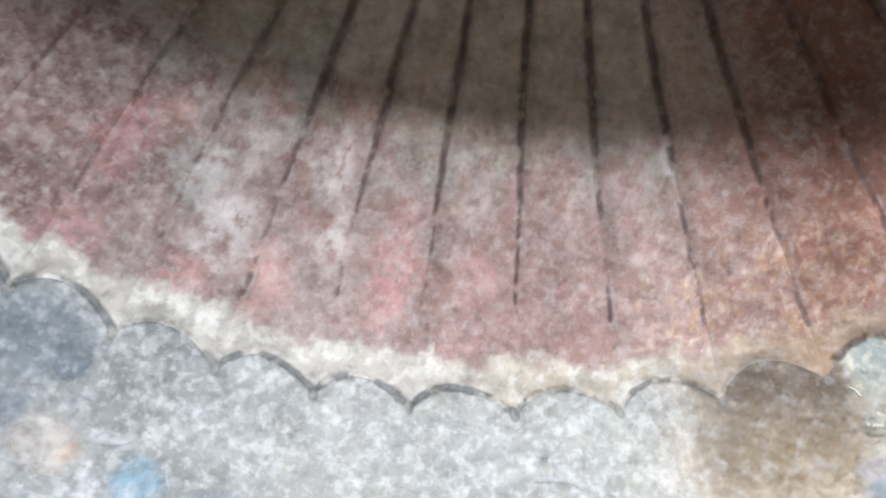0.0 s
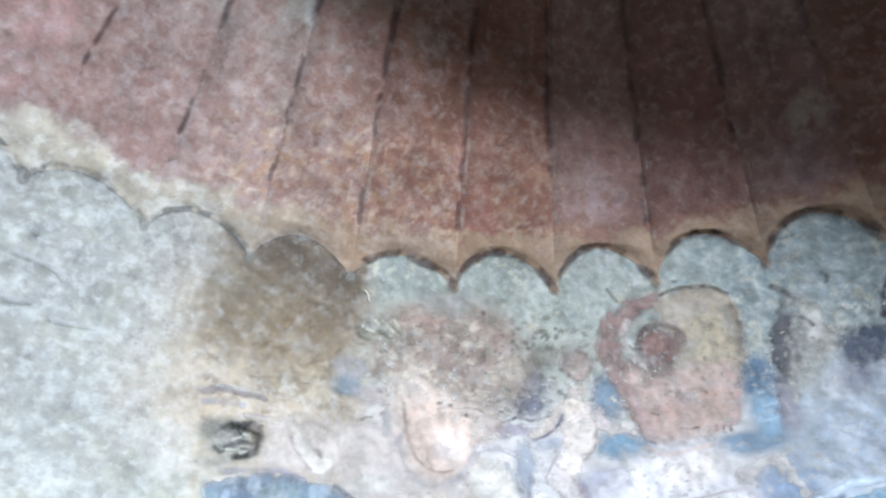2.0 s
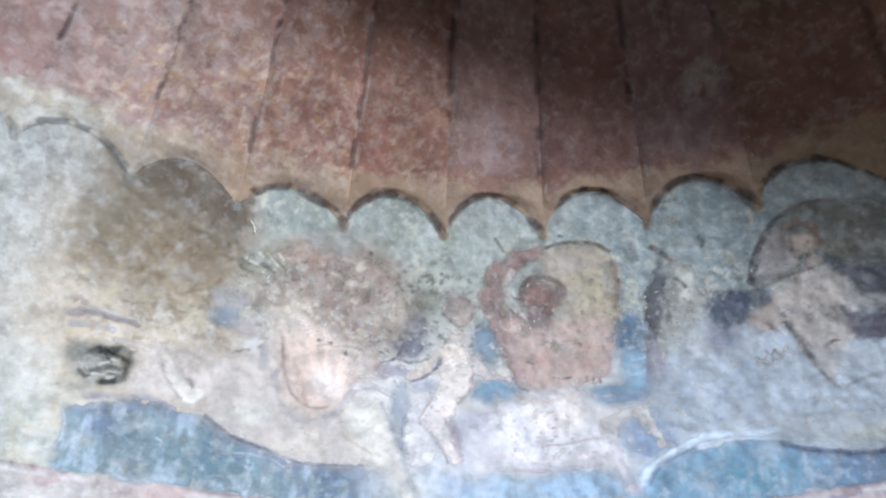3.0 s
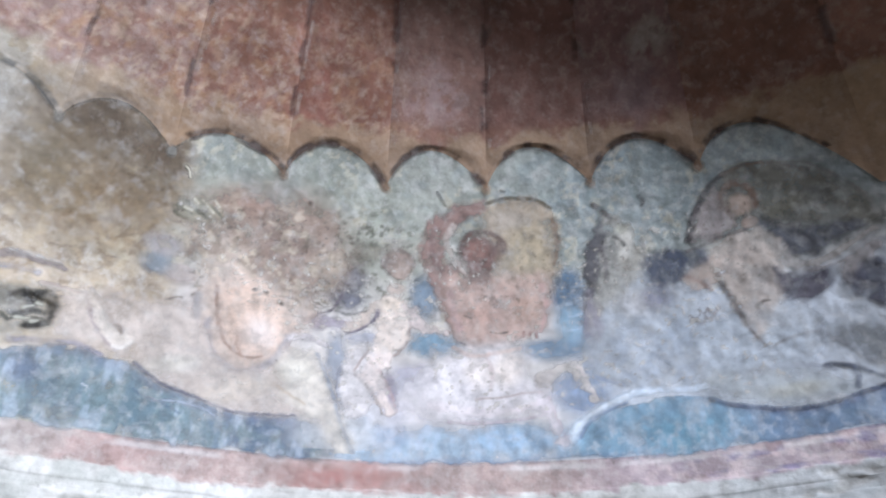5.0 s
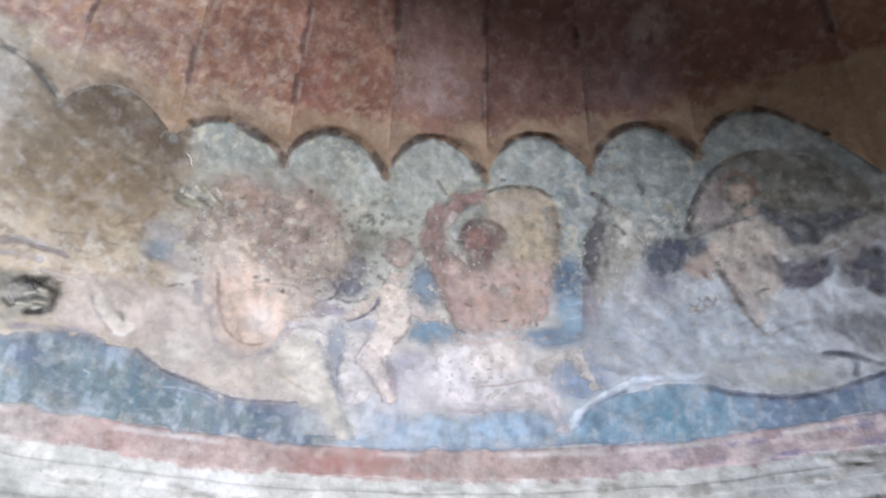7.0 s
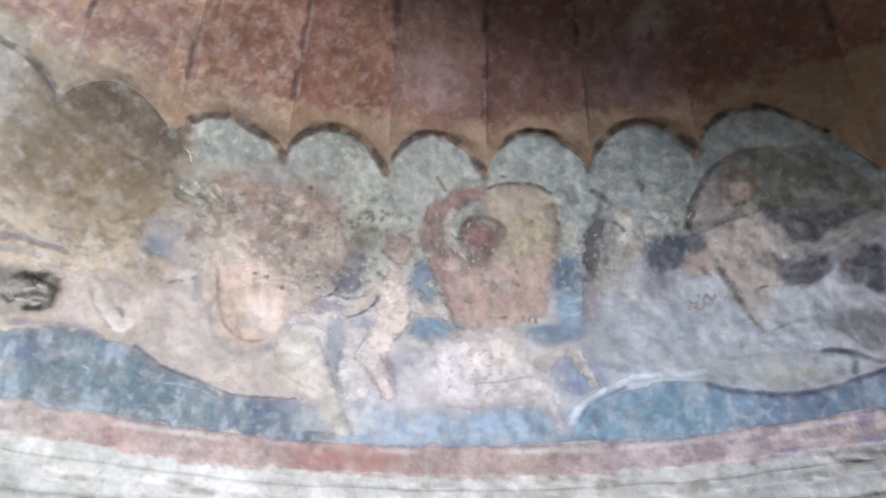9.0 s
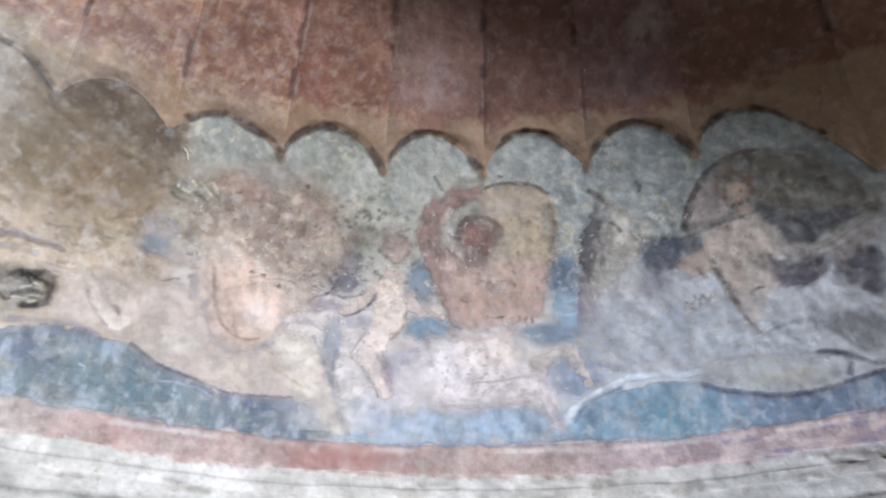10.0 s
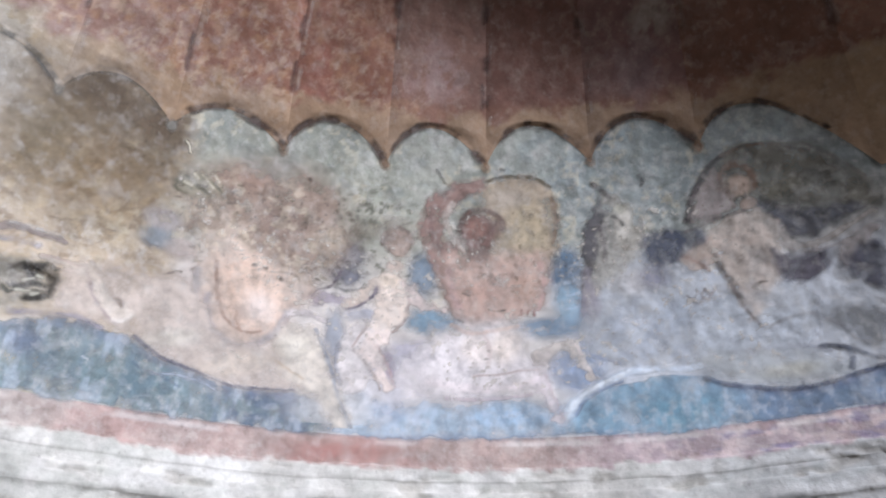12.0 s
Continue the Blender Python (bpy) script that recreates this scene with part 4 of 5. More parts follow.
def paint_child():
    b = Brush(39, 51.5, 2.5, 20, 0.10, 0.07, 2)
    b.blob((46.5, 18.5), 1.67, 1.67, (192, 184, 172), 0.55, 0, 0.5)
    # legs, seated to one side
    b.shape([(42.5, 7.6), (43.3, 9.3), (44.9, 10.4), (46.2, 9.8), (45.9, 8.5), (45.1, 6.4), (44.4, 3.7), (43.0, 3.9), (42.5, 5.6)], (232, 224, 222), 0.95, 0.3)
    b.shape([(44.5, 8.9), (46.2, 9.7), (46.2, 8.0), (45.5, 7.5), (46.1, 5.9), (46.6, 4.3), (46.4, 3.6), (45.8, 3.8), (45.1, 5.8), (44.1, 7.1)], (230, 214, 206), 0.95, 0.2)
    b.blob((46.3, 5.9), 0.42, 1.67, (162, 150, 166), 0.7, 12, 0.6)
    # trunk, shoulders and spread arms
    b.shape([(44.8, 14.0), (46.0, 14.8), (47.1, 14.1), (47.5, 12.3), (47.3, 10.4), (46.2, 9.2), (44.8, 9.5), (45.0, 11.3), (45.2, 12.7)], (230, 214, 202), 0.95, 0.25)
    b.blob((46.0, 13.8), 1.00, 0.67, (224, 206, 186), 0.7, 0, 0.7)
    b.shape([(46.8, 14.0), (47.8, 13.5), (48.7, 12.4), (50.3, 11.6), (50.1, 11.1), (48.6, 11.4), (47.4, 12.3)], (216, 200, 194), 0.95, 0.16)
    b.shape([(45.0, 14.0), (44.8, 12.8), (44.0, 11.8), (42.6, 10.9), (42.5, 11.4), (43.6, 12.5), (44.3, 13.6)], (208, 192, 180), 0.92, 0.18)
    b.line([(45.0, 13.2), (44.8, 12.4), (44.0, 11.5), (43.1, 11.0)], 0.14, (116, 108, 124), 0.75, 0.08)
    b.line([(44.7, 9.7), (44.1, 8.9), (43.7, 8.0), (43.5, 7.5)], 0.10, (160, 138, 130), 0.8)
    b.line([(43.6, 7.2), (44.2, 6.5), (44.9, 5.6), (45.5, 4.5), (45.7, 3.8)], 0.14, (160, 148, 142), 0.8, 0.10)
    b.line([(45.3, 7.8), (45.8, 6.9), (46.3, 5.6), (46.6, 4.6)], 0.10, (176, 150, 146), 0.75)
    b.line([(47.4, 13.2), (47.5, 11.8), (47.2, 10.2), (46.4, 9.1)], 0.10, (176, 158, 152), 0.6)
    b.line([(42.5, 7.7), (42.4, 6.1), (42.8, 4.1)], 0.14, (160, 162, 174), 0.7)
    # plain round head with brown hair
    b.blob((46.5, 17.6), 1.17, 1.25, (152, 132, 122), 0.98, 0, 0.3)
    b.blob((46.7, 17.0), 0.75, 0.92, (188, 168, 156), 0.8, 0, 0.5)
    b.line([(45.3, 17.3), (45.5, 18.4), (46.4, 19.0), (47.2, 18.5), (47.6, 17.6)], 0.21, (132, 114, 106), 0.8, 0.16)
    b.blob((46.4, 15.3), 0.75, 0.58, (208, 190, 178), 0.85)
    b.done("painted_figure", "small pale flesh coloured painted form, arms spread, a plain shape", "painting", 0.0050, "painted figures")


def paint_centre():
    b = Brush(45, 63.5, 0.2, 25, 0.10, 0.09, 3)
    b.shape([(53.2, 22.7), (55.5, 23.7), (57.8, 23.5), (59.3, 21.7), (59.2, 18.6), (58.6, 16.0), (56.6, 15.0), (54.4, 15.6), (53.6, 19.3)], (186, 168, 148), 0.8, 0.4)
    b.shape([(55.6, 20.9), (57.7, 21.2), (58.6, 19.2), (58.0, 16.7), (56.2, 16.2), (55.2, 18.3)], (202, 184, 156), 0.8, 0.8)
    b.blob((55.4, 21.9), 1.67, 0.92, (184, 172, 160), 0.7, 0, 0.7)
    # raised arm
    b.shape([(53.5, 23.7), (51.9, 23.6), (49.9, 22.6), (48.5, 20.9), (48.2, 18.7), (48.8, 16.6), (49.8, 14.0), (51.1, 10.5), (52.1, 11.9), (51.3, 15.1), (50.2, 17.7), (50.0, 19.8), (51.3, 21.6), (53.1, 22.4)], (154, 126, 118), 0.88, 0.28)
    b.line([(49.4, 21.3), (49.0, 19.8), (49.4, 18.0), (50.4, 16.1)], 0.23, (128, 104, 100), 0.6, 0.18)
    b.blob((50.8, 17.2), 0.58, 1.25, (142, 116, 110), 0.6, -20, 0.6)
    b.line([(50.8, 21.3), (50.2, 20.1), (50.6, 18.8), (51.3, 17.5), (52.0, 16.4)], 0.27, (204, 190, 180), 0.85, 0.16)
    # trunk
    b.shape([(50.0, 16.6), (52.6, 16.6), (55.3, 16.9), (58.2, 16.6), (58.2, 13.9), (57.6, 11.4), (55.4, 10.7), (53.2, 10.1), (51.7, 10.2), (50.8, 12.4)], (200, 172, 160), 0.88, 0.55)
    b.blob((53.0, 13.0), 1.83, 1.08, (192, 156, 142), 0.6, 0, 0.7)
    b.blob((56.5, 13.4), 1.42, 1.33, (204, 170, 152), 0.6, 0, 0.7)
    b.line([(57.7, 15.6), (57.9, 13.6), (57.4, 11.4)], 0.23, (212, 176, 170), 0.7, 0.16)
    b.line([(50.6, 15.1), (50.8, 13.5), (51.3, 11.6)], 0.27, (190, 160, 158), 0.6)
    # plain dark head shape
    b.blob((52.9, 18.6), 1.50, 1.92, (132, 106, 100), 0.95, 0, 0.35)
    b.blob((52.7, 19.2), 0.92, 1.08, (158, 122, 112), 0.85, 0, 0.6)
    b.line([(51.3, 18.8), (51.6, 20.0), (52.5, 20.8), (53.8, 20.7), (54.8, 19.9), (55.0, 18.9)], 0.23, (116, 96, 90), 0.85, 0.23)
    b.blob((52.9, 16.6), 1.08, 0.83, (122, 104, 98), 0.8, 0, 0.5)
    b.blob((54.4, 19.2), 0.58, 0.75, (120, 100, 96), 0.8, 0, 0.5)
    # worn cloth edge above
    b.line([(53.7, 23.5), (55.0, 23.9), (56.4, 23.8), (57.8, 23.6), (58.9, 22.7)], 0.16, (96, 88, 74), 0.85, 0.14)
    b.line([(59.0, 21.7), (59.2, 19.7), (58.8, 17.6)], 0.18, (132, 108, 92), 0.75, 0.14)
    b.line([(49.4, 24.5), (49.8, 23.8), (50.2, 23.2)], 0.10, (108, 108, 104), 0.7, 0.08)
    # pale lower body
    b.shape([(50.4, 9.8), (53.4, 10.3), (55.9, 9.8), (56.2, 6.6), (57.4, 5.8), (56.5, 4.0), (52.4, 3.5), (48.0, 3.9), (46.7, 5.4), (48.3, 7.6)], (236, 228, 228), 0.9, 0.9)
    b.blob((52.6, 7.8), 1.25, 1.67, (238, 226, 220), 0.9, 8, 0.6)
    b.blob((54.7, 8.1), 1.17, 1.83, (236, 222, 212), 0.9, -8, 0.6)
    b.line([(53.3, 9.3), (53.6, 7.7), (53.5, 6.1)], 0.23, (188, 172, 168), 0.75, 0.14)
    b.line([(50.8, 10.0), (52.1, 9.3), (53.8, 9.5), (55.7, 9.9)], 0.18, (206, 176, 160), 0.6)
    b.line([(49.2, 4.7), (52.4, 4.1), (55.3, 4.2), (56.9, 4.9)], 0.39, (230, 218, 218), 0.7, 0.29)
    b.line([(52.4, 5.3), (54.1, 5.4), (55.7, 5.7), (57.1, 5.8)], 0.10, (164, 140, 132), 0.75, 0.08)
    b.line([(50.4, 3.2), (53.2, 3.1), (56.5, 3.5)], 0.16, (196, 178, 184), 0.5)
    b.shape([(56.7, 5.8), (57.6, 5.3), (58.1, 3.4), (58.6, 1.2), (58.1, 0.9), (57.5, 2.4), (56.9, 4.3)], (220, 210, 212), 0.85, 0.3)
    b.line([(57.6, 5.3), (58.1, 3.2), (58.6, 1.3)], 0.10, (190, 168, 172), 0.45)
    for pts, w in (([(51.6, 13.0), (52.1, 12.8)], 0.08), ([(53.6, 11.5), (54.2, 11.3), (54.8, 11.4)], 0.08), ([(51.3, 10.5), (51.7, 10.3)], 0.12), ([(54.8, 24.6), (55.1, 24.5)], 0.12), ([(39.0, 22.4), (39.4, 22.3)], 0.08)):
        b.line(pts, w, (58, 44, 42), 0.9, 0.08)
    for c in ((56.1, 11.4), (56.6, 11.3), (57.1, 11.2)):
        b.line([c, (c[0], c[1] - 0.4)], 0.10, (132, 92, 92), 0.75)
    b.done("painted_figure", "ruddy painted form with ochre cloth, a plain worn shape", "painting", 0.0055, "painted figures")


def paint_horse():
    b = Brush(55, 76, 0.2, 24, 0.11, 0.12, 5)
    b.shape([(62.2, 14.1), (65.8, 16.3), (69.3, 14.2), (71.1, 10.2), (70.7, 5.2), (66.9, 5.2), (63.0, 5.7), (60.8, 7.4)], (196, 200, 206), 0.75, 1.0)
    b.blob((65.0, 13.3), 1.67, 1.42, (198, 192, 190), 0.6, 0, 0.8)
    b.blob((67.5, 9.8), 1.67, 1.92, (178, 188, 202), 0.6, 0, 0.8)
    b.lay(smooth(0.55, 0.68, fbm(b.S, b.P, 1.4, 30, 3)) * (1 - smooth(0.5, 1.1, np.hypot((b.S - 65) / 4.5, (b.P - 8) / 3.6))), (160, 168, 182), 0.45)
    # neck and head
    b.shape([(62.9, 21.9), (64.6, 21.2), (65.4, 18.5), (65.2, 15.9), (63.0, 13.5), (61.6, 12.6), (61.5, 16.3), (62.2, 19.4)], (176, 172, 164), 0.8, 0.4)
    b.blob((64.5, 18.8), 0.67, 1.67, (222, 216, 206), 0.9, -12, 0.6)
    b.blob((64.3, 20.2), 0.58, 0.50, (200, 196, 180), 0.8, 0, 0.6)
    b.line([(63.3, 18.7), (63.5, 17.1), (64.0, 15.9)], 0.23, (150, 144, 138), 0.7, 0.16)
    b.blob((65.2, 17.4), 0.75, 1.00, (190, 184, 174), 0.6, 0, 0.7)
    b.shape([(62.7, 21.7), (63.1, 19.8), (62.4, 17.8), (62.1, 15.2), (61.5, 14.2), (61.1, 15.3), (61.5, 18.4)], (90, 88, 92), 0.92, 0.22)
    b.line([(61.3, 14.7), (61.0, 12.6), (60.8, 11.1)], 0.34, (134, 128, 138), 0.6, 0.23)
    b.line([(62.6, 18.8), (62.8, 17.2), (62.7, 15.6)], 0.23, (118, 112, 112), 0.75, 0.18)
    b.line([(62.5, 22.7), (63.0, 22.2), (63.6, 21.3)], 0.29, (80, 76, 74), 0.95, 0.18)
    b.line([(63.4, 21.0), (64.1, 21.2)], 0.16, (112, 106, 100), 0.7)
    b.line([(63.6, 19.6), (64.1, 19.2), (64.4, 18.7)], 0.18, (92, 88, 84), 0.9, 0.14)
    b.line([(66.2, 23.0), (66.4, 22.4), (66.2, 22.1)], 0.14, (92, 92, 92), 0.8)
    b.line([(65.9, 19.1), (65.9, 17.3), (65.3, 15.8)], 0.18, (154, 150, 144), 0.55)
    b.shape([(61.1, 13.7), (61.9, 13.1), (62.0, 11.2), (61.4, 10.2), (60.6, 10.8)], (148, 140, 148), 0.75, 0.4)
    # foreleg
    b.shape([(56.8, 7.1), (57.8, 8.0), (59.0, 8.6), (59.9, 8.2), (60.5, 6.7), (61.0, 4.9), (60.6, 4.7), (59.8, 6.4), (59.0, 7.4), (57.8, 6.0), (57.1, 5.7)], (210, 200, 192), 0.85, 0.2)
    b.blob((57.7, 7.0), 0.83, 0.67, (170, 162, 160), 0.6, 0, 0.7)
    b.line([(60.0, 8.0), (60.5, 6.4), (61.0, 4.9)], 0.14, (224, 212, 206), 0.8)
    b.line([(61.0, 6.9), (61.9, 6.4), (62.9, 6.0)], 0.14, (128, 140, 166), 0.6)
    # the curling tail
    b.line([(58.7, 1.0), (59.2, 2.0), (59.9, 3.0), (60.8, 3.7), (62.0, 4.4), (63.3, 5.1), (65.0, 5.2), (66.9, 5.0), (68.4, 5.1)], 0.47, (214, 224, 236), 1.0, 0.23)
    b.line([(58.9, 1.4), (59.6, 2.7), (60.6, 3.7), (62.1, 4.6), (63.5, 5.3)], 0.16, (230, 236, 242), 0.8, 0.10)
    b.line([(59.6, 1.6), (60.3, 2.9), (61.4, 3.7), (62.9, 4.4)], 0.14, (122, 140, 168), 0.7)
    b.done("painted_animal", "grey and cream painted form with a long pale curling tail", "painting", 0.0048, "painted figures")


def paint_reclining():
    b = Brush(62.5, 89, 1.2, 27.5, 0.11, 0.10, 7)
    # billowing cloak
    b.shape([(69.7, 18.3), (70.9, 21.7), (72.9, 23.6), (75.6, 23.9), (78.7, 22.8), (81.3, 20.2), (82.9, 17.6), (82.5, 15.8), (79.8, 17.2), (76.5, 17.9), (74.3, 19.3), (72.4, 18.2)], (126, 122, 112), 0.72, 0.5)
    b.shape([(69.7, 18.2), (70.5, 20.7), (71.9, 22.4), (72.4, 20.8), (73.0, 19.1), (71.1, 18.0)], (170, 158, 156), 0.8, 0.3)
    b.blob((78.9, 19.9), 1.42, 0.92, (112, 112, 108), 0.75, 0, 0.5)
    b.blob((76.4, 19.7), 1.92, 0.92, (138, 132, 116), 0.6, 0, 0.7)
    b.line([(76.3, 22.9), (77.5, 22.9), (79.0, 22.1)], 0.18, (108, 104, 100), 0.75, 0.14)
    b.line([(69.3, 18.2), (69.8, 19.8), (70.7, 21.5), (71.6, 22.7), (72.8, 23.5)], 0.23, (82, 76, 78), 0.9, 0.18)
    b.line([(72.8, 23.5), (74.3, 23.9), (75.8, 23.8)], 0.18, (112, 96, 86), 0.8, 0.14)
    b.line([(75.8, 23.8), (78.7, 22.8), (81.0, 20.6), (82.4, 18.3)], 0.16, (120, 108, 100), 0.5)
    b.shape([(74.1, 19.3), (75.7, 18.3), (78.3, 17.3), (80.8, 17.1), (81.5, 16.2), (79.4, 15.4), (77.4, 14.8), (76.0, 15.3), (75.0, 17.4)], (94, 95, 102), 0.9, 0.3)
    b.line([(74.9, 19.0), (76.1, 18.0), (77.9, 17.3)], 0.18, (92, 88, 86), 0.75)
    # pale lower body
    b.shape([(68.8, 10.6), (71.7, 11.1), (75.6, 11.3), (77.0, 8.9), (76.0, 6.1), (73.0, 5.5), (69.4, 6.4), (68.1, 8.1)], (202, 208, 216), 0.85, 0.6)
    b.shape([(68.6, 6.1), (72.0, 6.1), (75.5, 5.2), (78.1, 3.9), (77.1, 2.6), (73.9, 2.5), (70.4, 3.4), (68.7, 4.4)], (190, 194, 196), 0.7, 0.7)
    b.blob((74.2, 3.8), 1.92, 0.67, (202, 198, 184), 0.6, 0, 0.8)
    b.line([(70.9, 6.0), (73.1, 5.9), (75.6, 5.6), (76.9, 4.9)], 0.18, (164, 166, 174), 0.6)
    b.shape([(76.4, 8.0), (78.0, 8.6), (80.8, 7.6), (80.2, 5.1), (79.0, 5.4), (77.6, 6.8)], (142, 144, 146), 0.75, 0.5)
    # trunk, plain
    b.shape([(70.4, 17.1), (72.4, 18.0), (74.1, 18.3), (75.4, 17.3), (75.6, 14.8), (74.7, 11.5), (72.8, 8.8), (72.3, 9.6), (71.7, 12.1), (71.1, 14.9)], (208, 194, 184), 0.92, 0.35)
    b.blob((72.5, 16.1), 1.50, 1.08, (204, 188, 178), 0.6, 0, 0.7)
    b.blob((74.0, 13.2), 1.08, 1.67, (200, 190, 184), 0.6, 0, 0.7)
    b.blob((74.6, 10.0), 2.08, 0.92, (212, 214, 218), 0.6, -10, 0.8)
    b.shape([(68.2, 14.8), (69.2, 15.7), (70.9, 16.7), (71.4, 15.3), (70.6, 13.9), (69.3, 13.9)], (194, 176, 164), 0.8, 0.25)
    b.line([(68.6, 15.2), (69.6, 14.3), (70.3, 13.5)], 0.16, (142, 118, 110), 0.75)
    b.line([(75.0, 17.2), (75.5, 15.9), (76.2, 14.7), (77.3, 14.1), (78.9, 14.5), (80.5, 15.3), (82.0, 15.8)], 0.41, (182, 174, 168), 0.85, 0.27)
    b.line([(75.5, 14.9), (76.8, 13.7), (78.7, 13.7), (80.6, 13.9)], 0.16, (168, 160, 158), 0.6)
    b.shape([(79.3, 13.3), (80.4, 14.5), (81.6, 15.1), (82.0, 14.4), (80.7, 12.9), (79.4, 11.8)], (170, 162, 160), 0.75, 0.3)
    b.shape([(74.6, 14.6), (76.0, 13.6), (78.4, 13.6), (78.4, 12.5), (77.5, 11.5), (76.1, 11.2), (75.1, 12.1)], (96, 92, 102), 0.92, 0.3)
    b.shape([(79.2, 11.8), (80.3, 13.1), (81.8, 13.0), (81.3, 9.7), (80.4, 10.0)], (80, 80, 92), 0.92, 0.4)
    # blue drapery behind
    b.shape([(65.9, 17.2), (67.3, 17.7), (68.9, 17.3), (70.4, 17.4), (70.5, 16.3), (68.9, 15.7), (67.7, 14.6), (66.0, 14.7)], (86, 92, 108), 0.88, 0.35)
    b.blob((66.3, 13.6), 1.25, 1.08, (146, 146, 162), 0.6, 0, 0.7)
    # plain head with brown hair
    b.blob((73.6, 20.6), 0.83, 1.08, (186, 164, 150), 0.88, 0, 0.4)
    b.line([(72.3, 20.8), (72.5, 21.9), (73.3, 22.5), (74.3, 22.2), (74.7, 21.1), (74.6, 20.1)], 0.32, (128, 102, 88), 0.85, 0.23)
    b.blob((74.0, 18.9), 0.58, 0.58, (184, 164, 152), 0.85)
    b.line([(72.6, 20.5), (72.8, 19.7), (73.0, 18.8)], 0.16, (124, 102, 94), 0.8, 0.10)
    # contour lines
    b.line([(69.1, 17.3), (70.4, 17.6), (71.5, 18.0), (72.7, 18.2), (73.7, 18.3)], 0.18, (92, 84, 84), 0.85, 0.14)
    b.line([(70.8, 15.1), (71.1, 13.6), (71.6, 12.2), (71.9, 10.7), (72.5, 9.0), (73.1, 7.9)], 0.18, (108, 98, 94), 0.85, 0.14)
    b.line([(71.7, 11.2), (72.1, 10.8), (72.2, 10.1)], 0.21, (104, 96, 92), 0.7)
    b.line([(73.2, 7.6), (74.0, 8.0), (75.0, 8.3), (76.7, 8.4)], 0.14, (138, 134, 134), 0.7)
    b.line([(76.5, 8.2), (77.7, 7.2), (78.5, 6.0), (79.3, 5.1)], 0.21, (132, 132, 136), 0.65, 0.14)
    for c in ((68.7, 11.3), (69.1, 10.8), (69.8, 11.1), (70.1, 11.6), (69.4, 11.7)):
        b.line([(c[0] - 0.35, c[1] + 0.2), (c[0], c[1] - 0.2), (c[0] + 0.35, c[1] + 0.2)], 0.10, (138, 128, 128), 0.6)
    b.line([(73.1, 11.4), (73.5, 11.8), (74.0, 11.8)], 0.18, (92, 80, 72), 0.9, 0.10)
    b.blob((73.9, 9.7), 0.33, 0.25, (236, 236, 240), 0.95)
    for c in ((73.3, 8.7), (73.3, 7.1), (73.0, 6.3), (70.8, 5.6), (67.8, 5.6)):
        b.blob(c, 0.25, 0.17, (222, 226, 232), 0.6)
    b.line([(76.4, 5.4), (77.3, 5.2), (78.3, 4.7), (79.2, 3.9), (79.9, 3.6)], 0.18, (78, 82, 94), 0.9, 0.16)
    b.line([(78.0, 4.9), (78.1, 4.0), (77.8, 3.2)], 0.18, (108, 114, 128), 0.8)
    b.line([(68.6, 3.9), (70.4, 3.1), (73.2, 2.3), (75.3, 2.2), (77.1, 2.5), (78.5, 2.8), (79.8, 3.1)], 0.18, (92, 98, 118), 0.85, 0.18)
    b.done("painted_figure", "reclining tan painted form under a billowing grey cloak, plain shape", "painting", 0.0060, "painted figures")


def paint_far_end():
    b = Brush(-60, -16, 6, 27, 0.13, 0.4, 10)
    b.blob((-36.0, 22.0), 4.2, 3.6, (112, 122, 126), 0.6, 0, 0.5)
    b.blob((-32.6, 21.3), 1.1, 1.9, (104, 110, 114), 0.8, 0, 0.3)
    b.blob((-31.8, 14.8), 2.6, 2.6, (182, 172, 162), 0.8, 0, 0.35)
    b.blob((-36.5, 16.0), 3.0, 2.2, (122, 128, 136), 0.7)
    b.blob((-30.5, 14.5), 0.6, 1.2, (164, 140, 124), 0.6)
    b.blob((-25.5, 14.0), 1.8, 2.2, (140, 166, 178), 0.6)
    b.blob((-19.5, 13.5), 2.5, 1.4, (142, 146, 152), 0.6)
    b.blob((-40.5, 12.0), 4.0, 3.0, (170, 164, 158), 0.6)
    b.done("painted_figure", "pale worn painted form on blue grey ground, a plain shape", "painting", 0.0040, "painted figures")


def paint_scratches():
    """Short curved cracks and scratches in the bare plaster, each on its own."""
    marks = (
        ([(3.8, 15.3), (4.8, 15.1), (6.0, 15.4)], 0.16), ([(7.5, 14.7), (9.1, 14.8), (10.4, 15.0)], 0.14), ([(3.5, 18.6), (6.0, 18.6), (7.2, 18.0)], 0.14),
        ([(19.3, 12.7), (20.9, 12.9), (22.6, 12.7)], 0.14), ([(-2.0, 12.7), (-1.3, 12.3), (-0.9, 12.9)], 0.2), ([(-9.5, 13.5), (-8.2, 13.8), (-7.6, 13.7)], 0.14),
        ([(3.9, 21.0), (4.3, 20.7)], 0.25), ([(4.4, 14.9), (5.1, 14.9), (6.2, 15.6)], 0.14), ([(4.3, 20.9), (4.5, 20.4)], 0.22), ([(-29.7, 15.8), (-27.8, 16.1), (-26.9, 16.7)], 0.14),
    )
    for k, (pts, w) in enumerate(marks):
        ss, pp = [q[0] for q in pts], [q[1] for q in pts]
        b = Brush(min(ss) - 0.7, max(ss) + 0.7, min(pp) - 0.7, max(pp) + 0.9, 0.1, 0.12, k)
        # the crack's highlight, a pale line put in as colour just above it
        b.line([(s, p + 0.28) for s, p in pts], w * 1.3, (208, 208, 206), 0.4)
        b.line(pts, w * 0.8, (152, 150, 146), 0.4, w * 0.4)
        b.done("plaster_crack", "short curved crack with a pale highlight in the bare plaster", "damage", 0.0045, "cracks in the plaster")


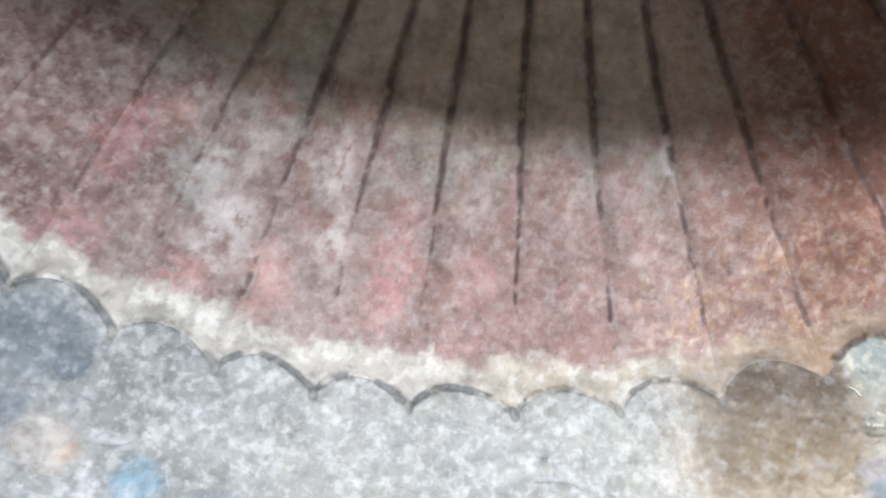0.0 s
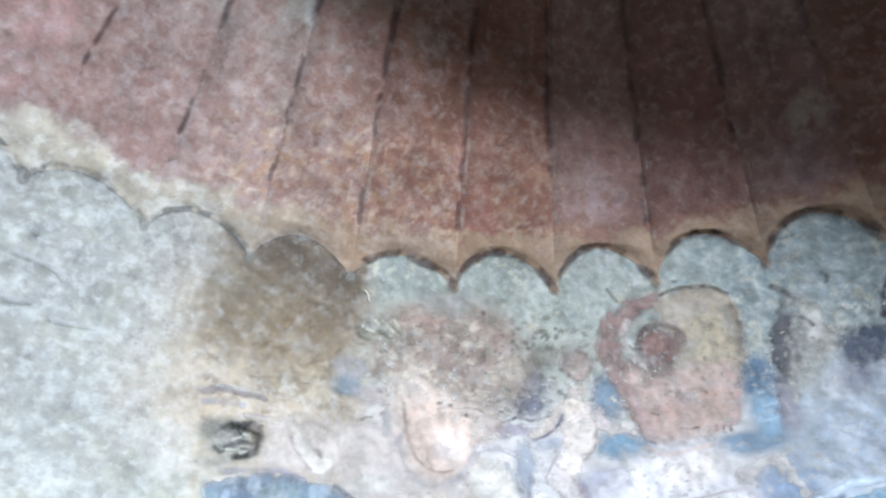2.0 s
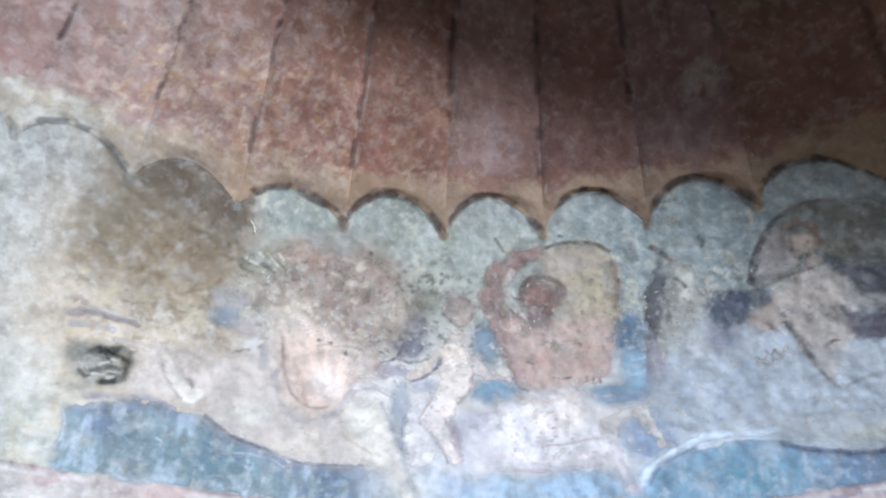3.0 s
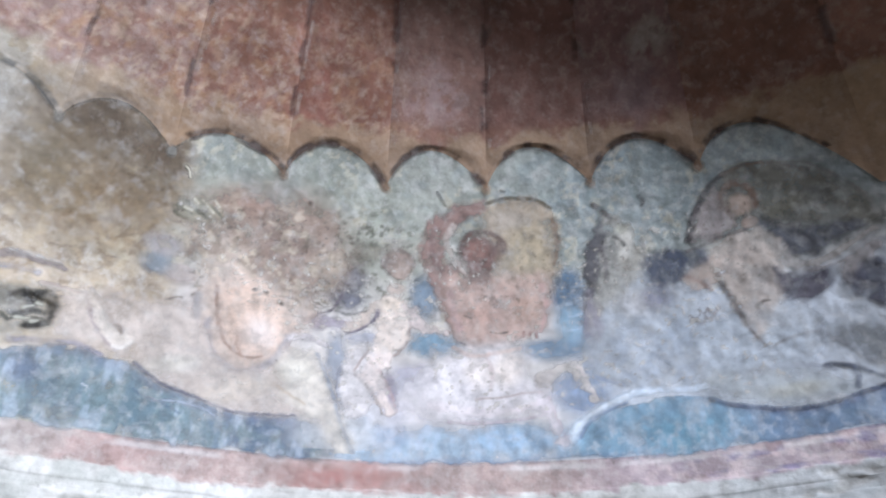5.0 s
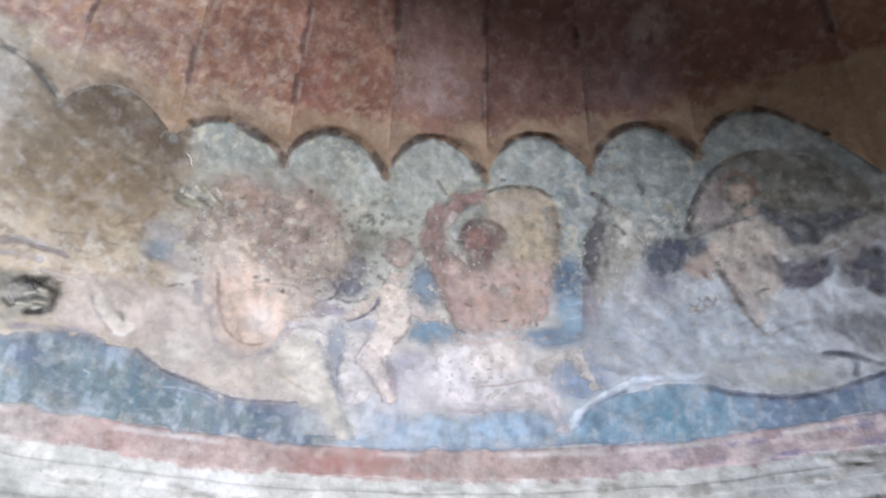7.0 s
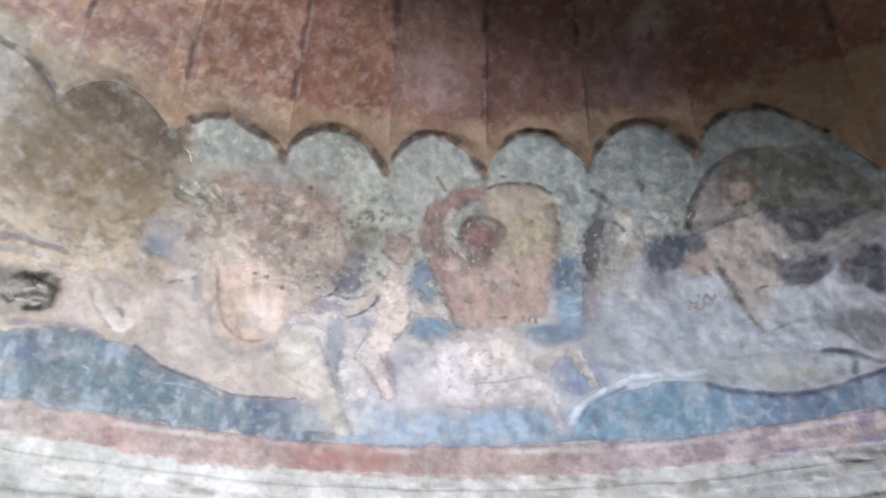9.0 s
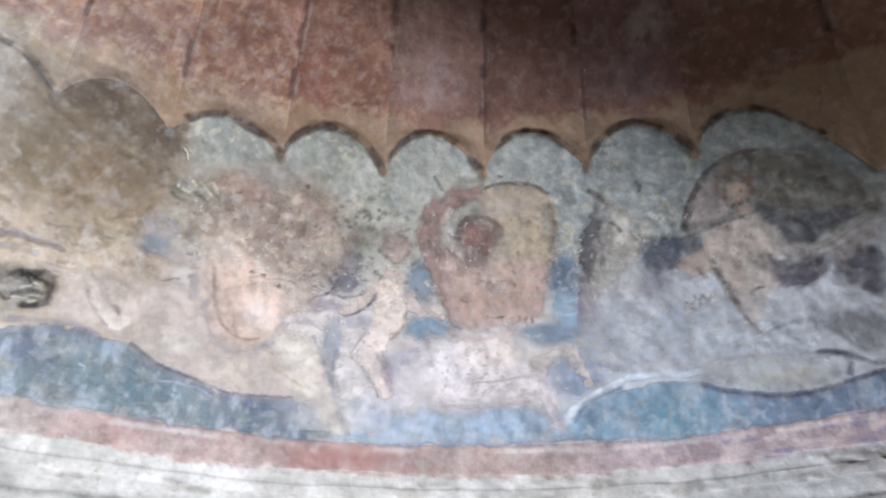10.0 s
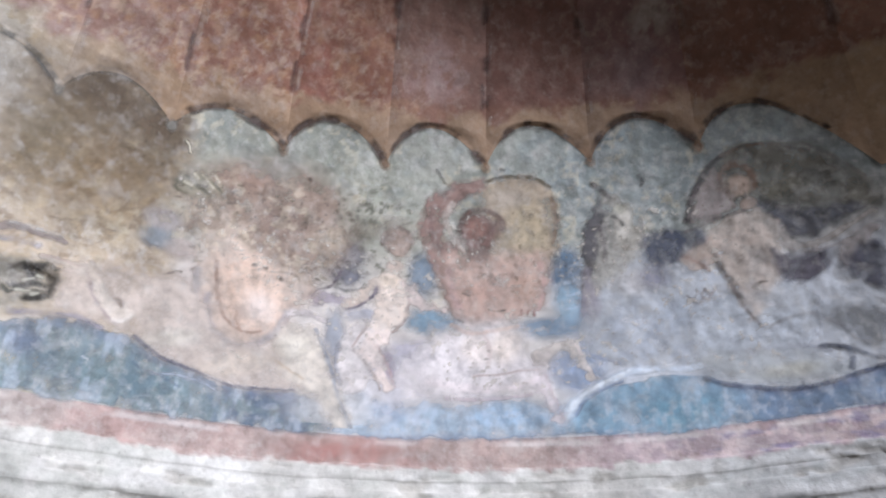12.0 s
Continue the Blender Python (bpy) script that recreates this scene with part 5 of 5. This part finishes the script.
def paint_soot():
    b = Brush(16, 33, 8, 29, 0.14, 0.6, 12)
    b.blob((22.8, 23.5), 5.4, 3.8, (114, 98, 80), 0.5, 0, 0.85)
    b.blob((26.0, 22.0), 3.4, 3.2, (120, 104, 86), 0.45, 0, 0.85)
    b.blob((23.0, 18.5), 5.0, 3.4, (146, 122, 94), 0.45, 0, 0.8)
    b.blob((23.6, 26.0), 4.4, 2.2, (104, 90, 78), 0.6, 0, 0.6)
    b.blob((27.0, 24.2), 1.6, 1.8, (100, 84, 72), 0.5, 0, 0.8)
    b.blob((19.5, 20.0), 2.6, 3.5, (140, 128, 108), 0.4, 0, 0.7)
    b.done("soot_stain", "brown soot stain on the fresco under a scallop", "stain", 0.0020)


def paint_flecks():
    """Small lime flecks and pits where the paint layer has come away."""
    b = Brush(29, 74, 4, 21, 0.1, 0.2, 21)
    near = smooth(0.40, 0.58, fbm(b.S, b.P, 4, 31))
    b.lay(smooth(0.60, 0.80, fbm(b.S, b.P, 0.38, 32, 2)) * near, (222, 214, 204), 0.55)
    far = smooth(0.44, 0.58, fbm(b.S, b.P, 5, 33)) * smooth(10, 15, b.P)
    b.lay(smooth(0.34, 0.20, fbm(b.S, b.P, 0.36, 34, 2)) * far, (96, 88, 80), 0.32)
    b.done("flaked_paint", "scattered pale lime flecks and dark pits on the fresco", "damage", 0.0066, kind="stuff")


def paint_band():
    c = (43.5, -1.95)
    b = Brush(c[0] - 6, c[0] + 6, c[1] - 1.8, c[1] + 1.5, 0.12, 0.5, 23)
    b.blob(c, 4.4, 1.2, (190, 128, 120), 0.45, 0, 0.9)
    b.done("bright_red_patch", "brighter red patch on the faded painted band", "stain", 0.0050)


def paint_haze():
    # whitish haze laid on as colour to lift the lower centre
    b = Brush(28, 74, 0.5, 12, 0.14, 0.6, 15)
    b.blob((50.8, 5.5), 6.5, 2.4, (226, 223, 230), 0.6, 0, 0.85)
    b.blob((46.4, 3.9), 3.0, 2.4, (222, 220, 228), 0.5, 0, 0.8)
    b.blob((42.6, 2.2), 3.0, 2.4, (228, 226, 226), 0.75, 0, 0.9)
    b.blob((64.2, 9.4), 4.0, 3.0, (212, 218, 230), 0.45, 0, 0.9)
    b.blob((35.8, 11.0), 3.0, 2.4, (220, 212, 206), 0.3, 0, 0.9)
    b.done("painted_haze", "whitish haze painted over the worn fresco", "stain", 0.0032)


for paint in (paint_soot, paint_sea, paint_blue_patches, paint_back_figure, paint_cloth, paint_damage, paint_child, paint_centre, paint_horse, paint_reclining, paint_far_end, paint_haze, paint_band, paint_flecks, paint_scratches):
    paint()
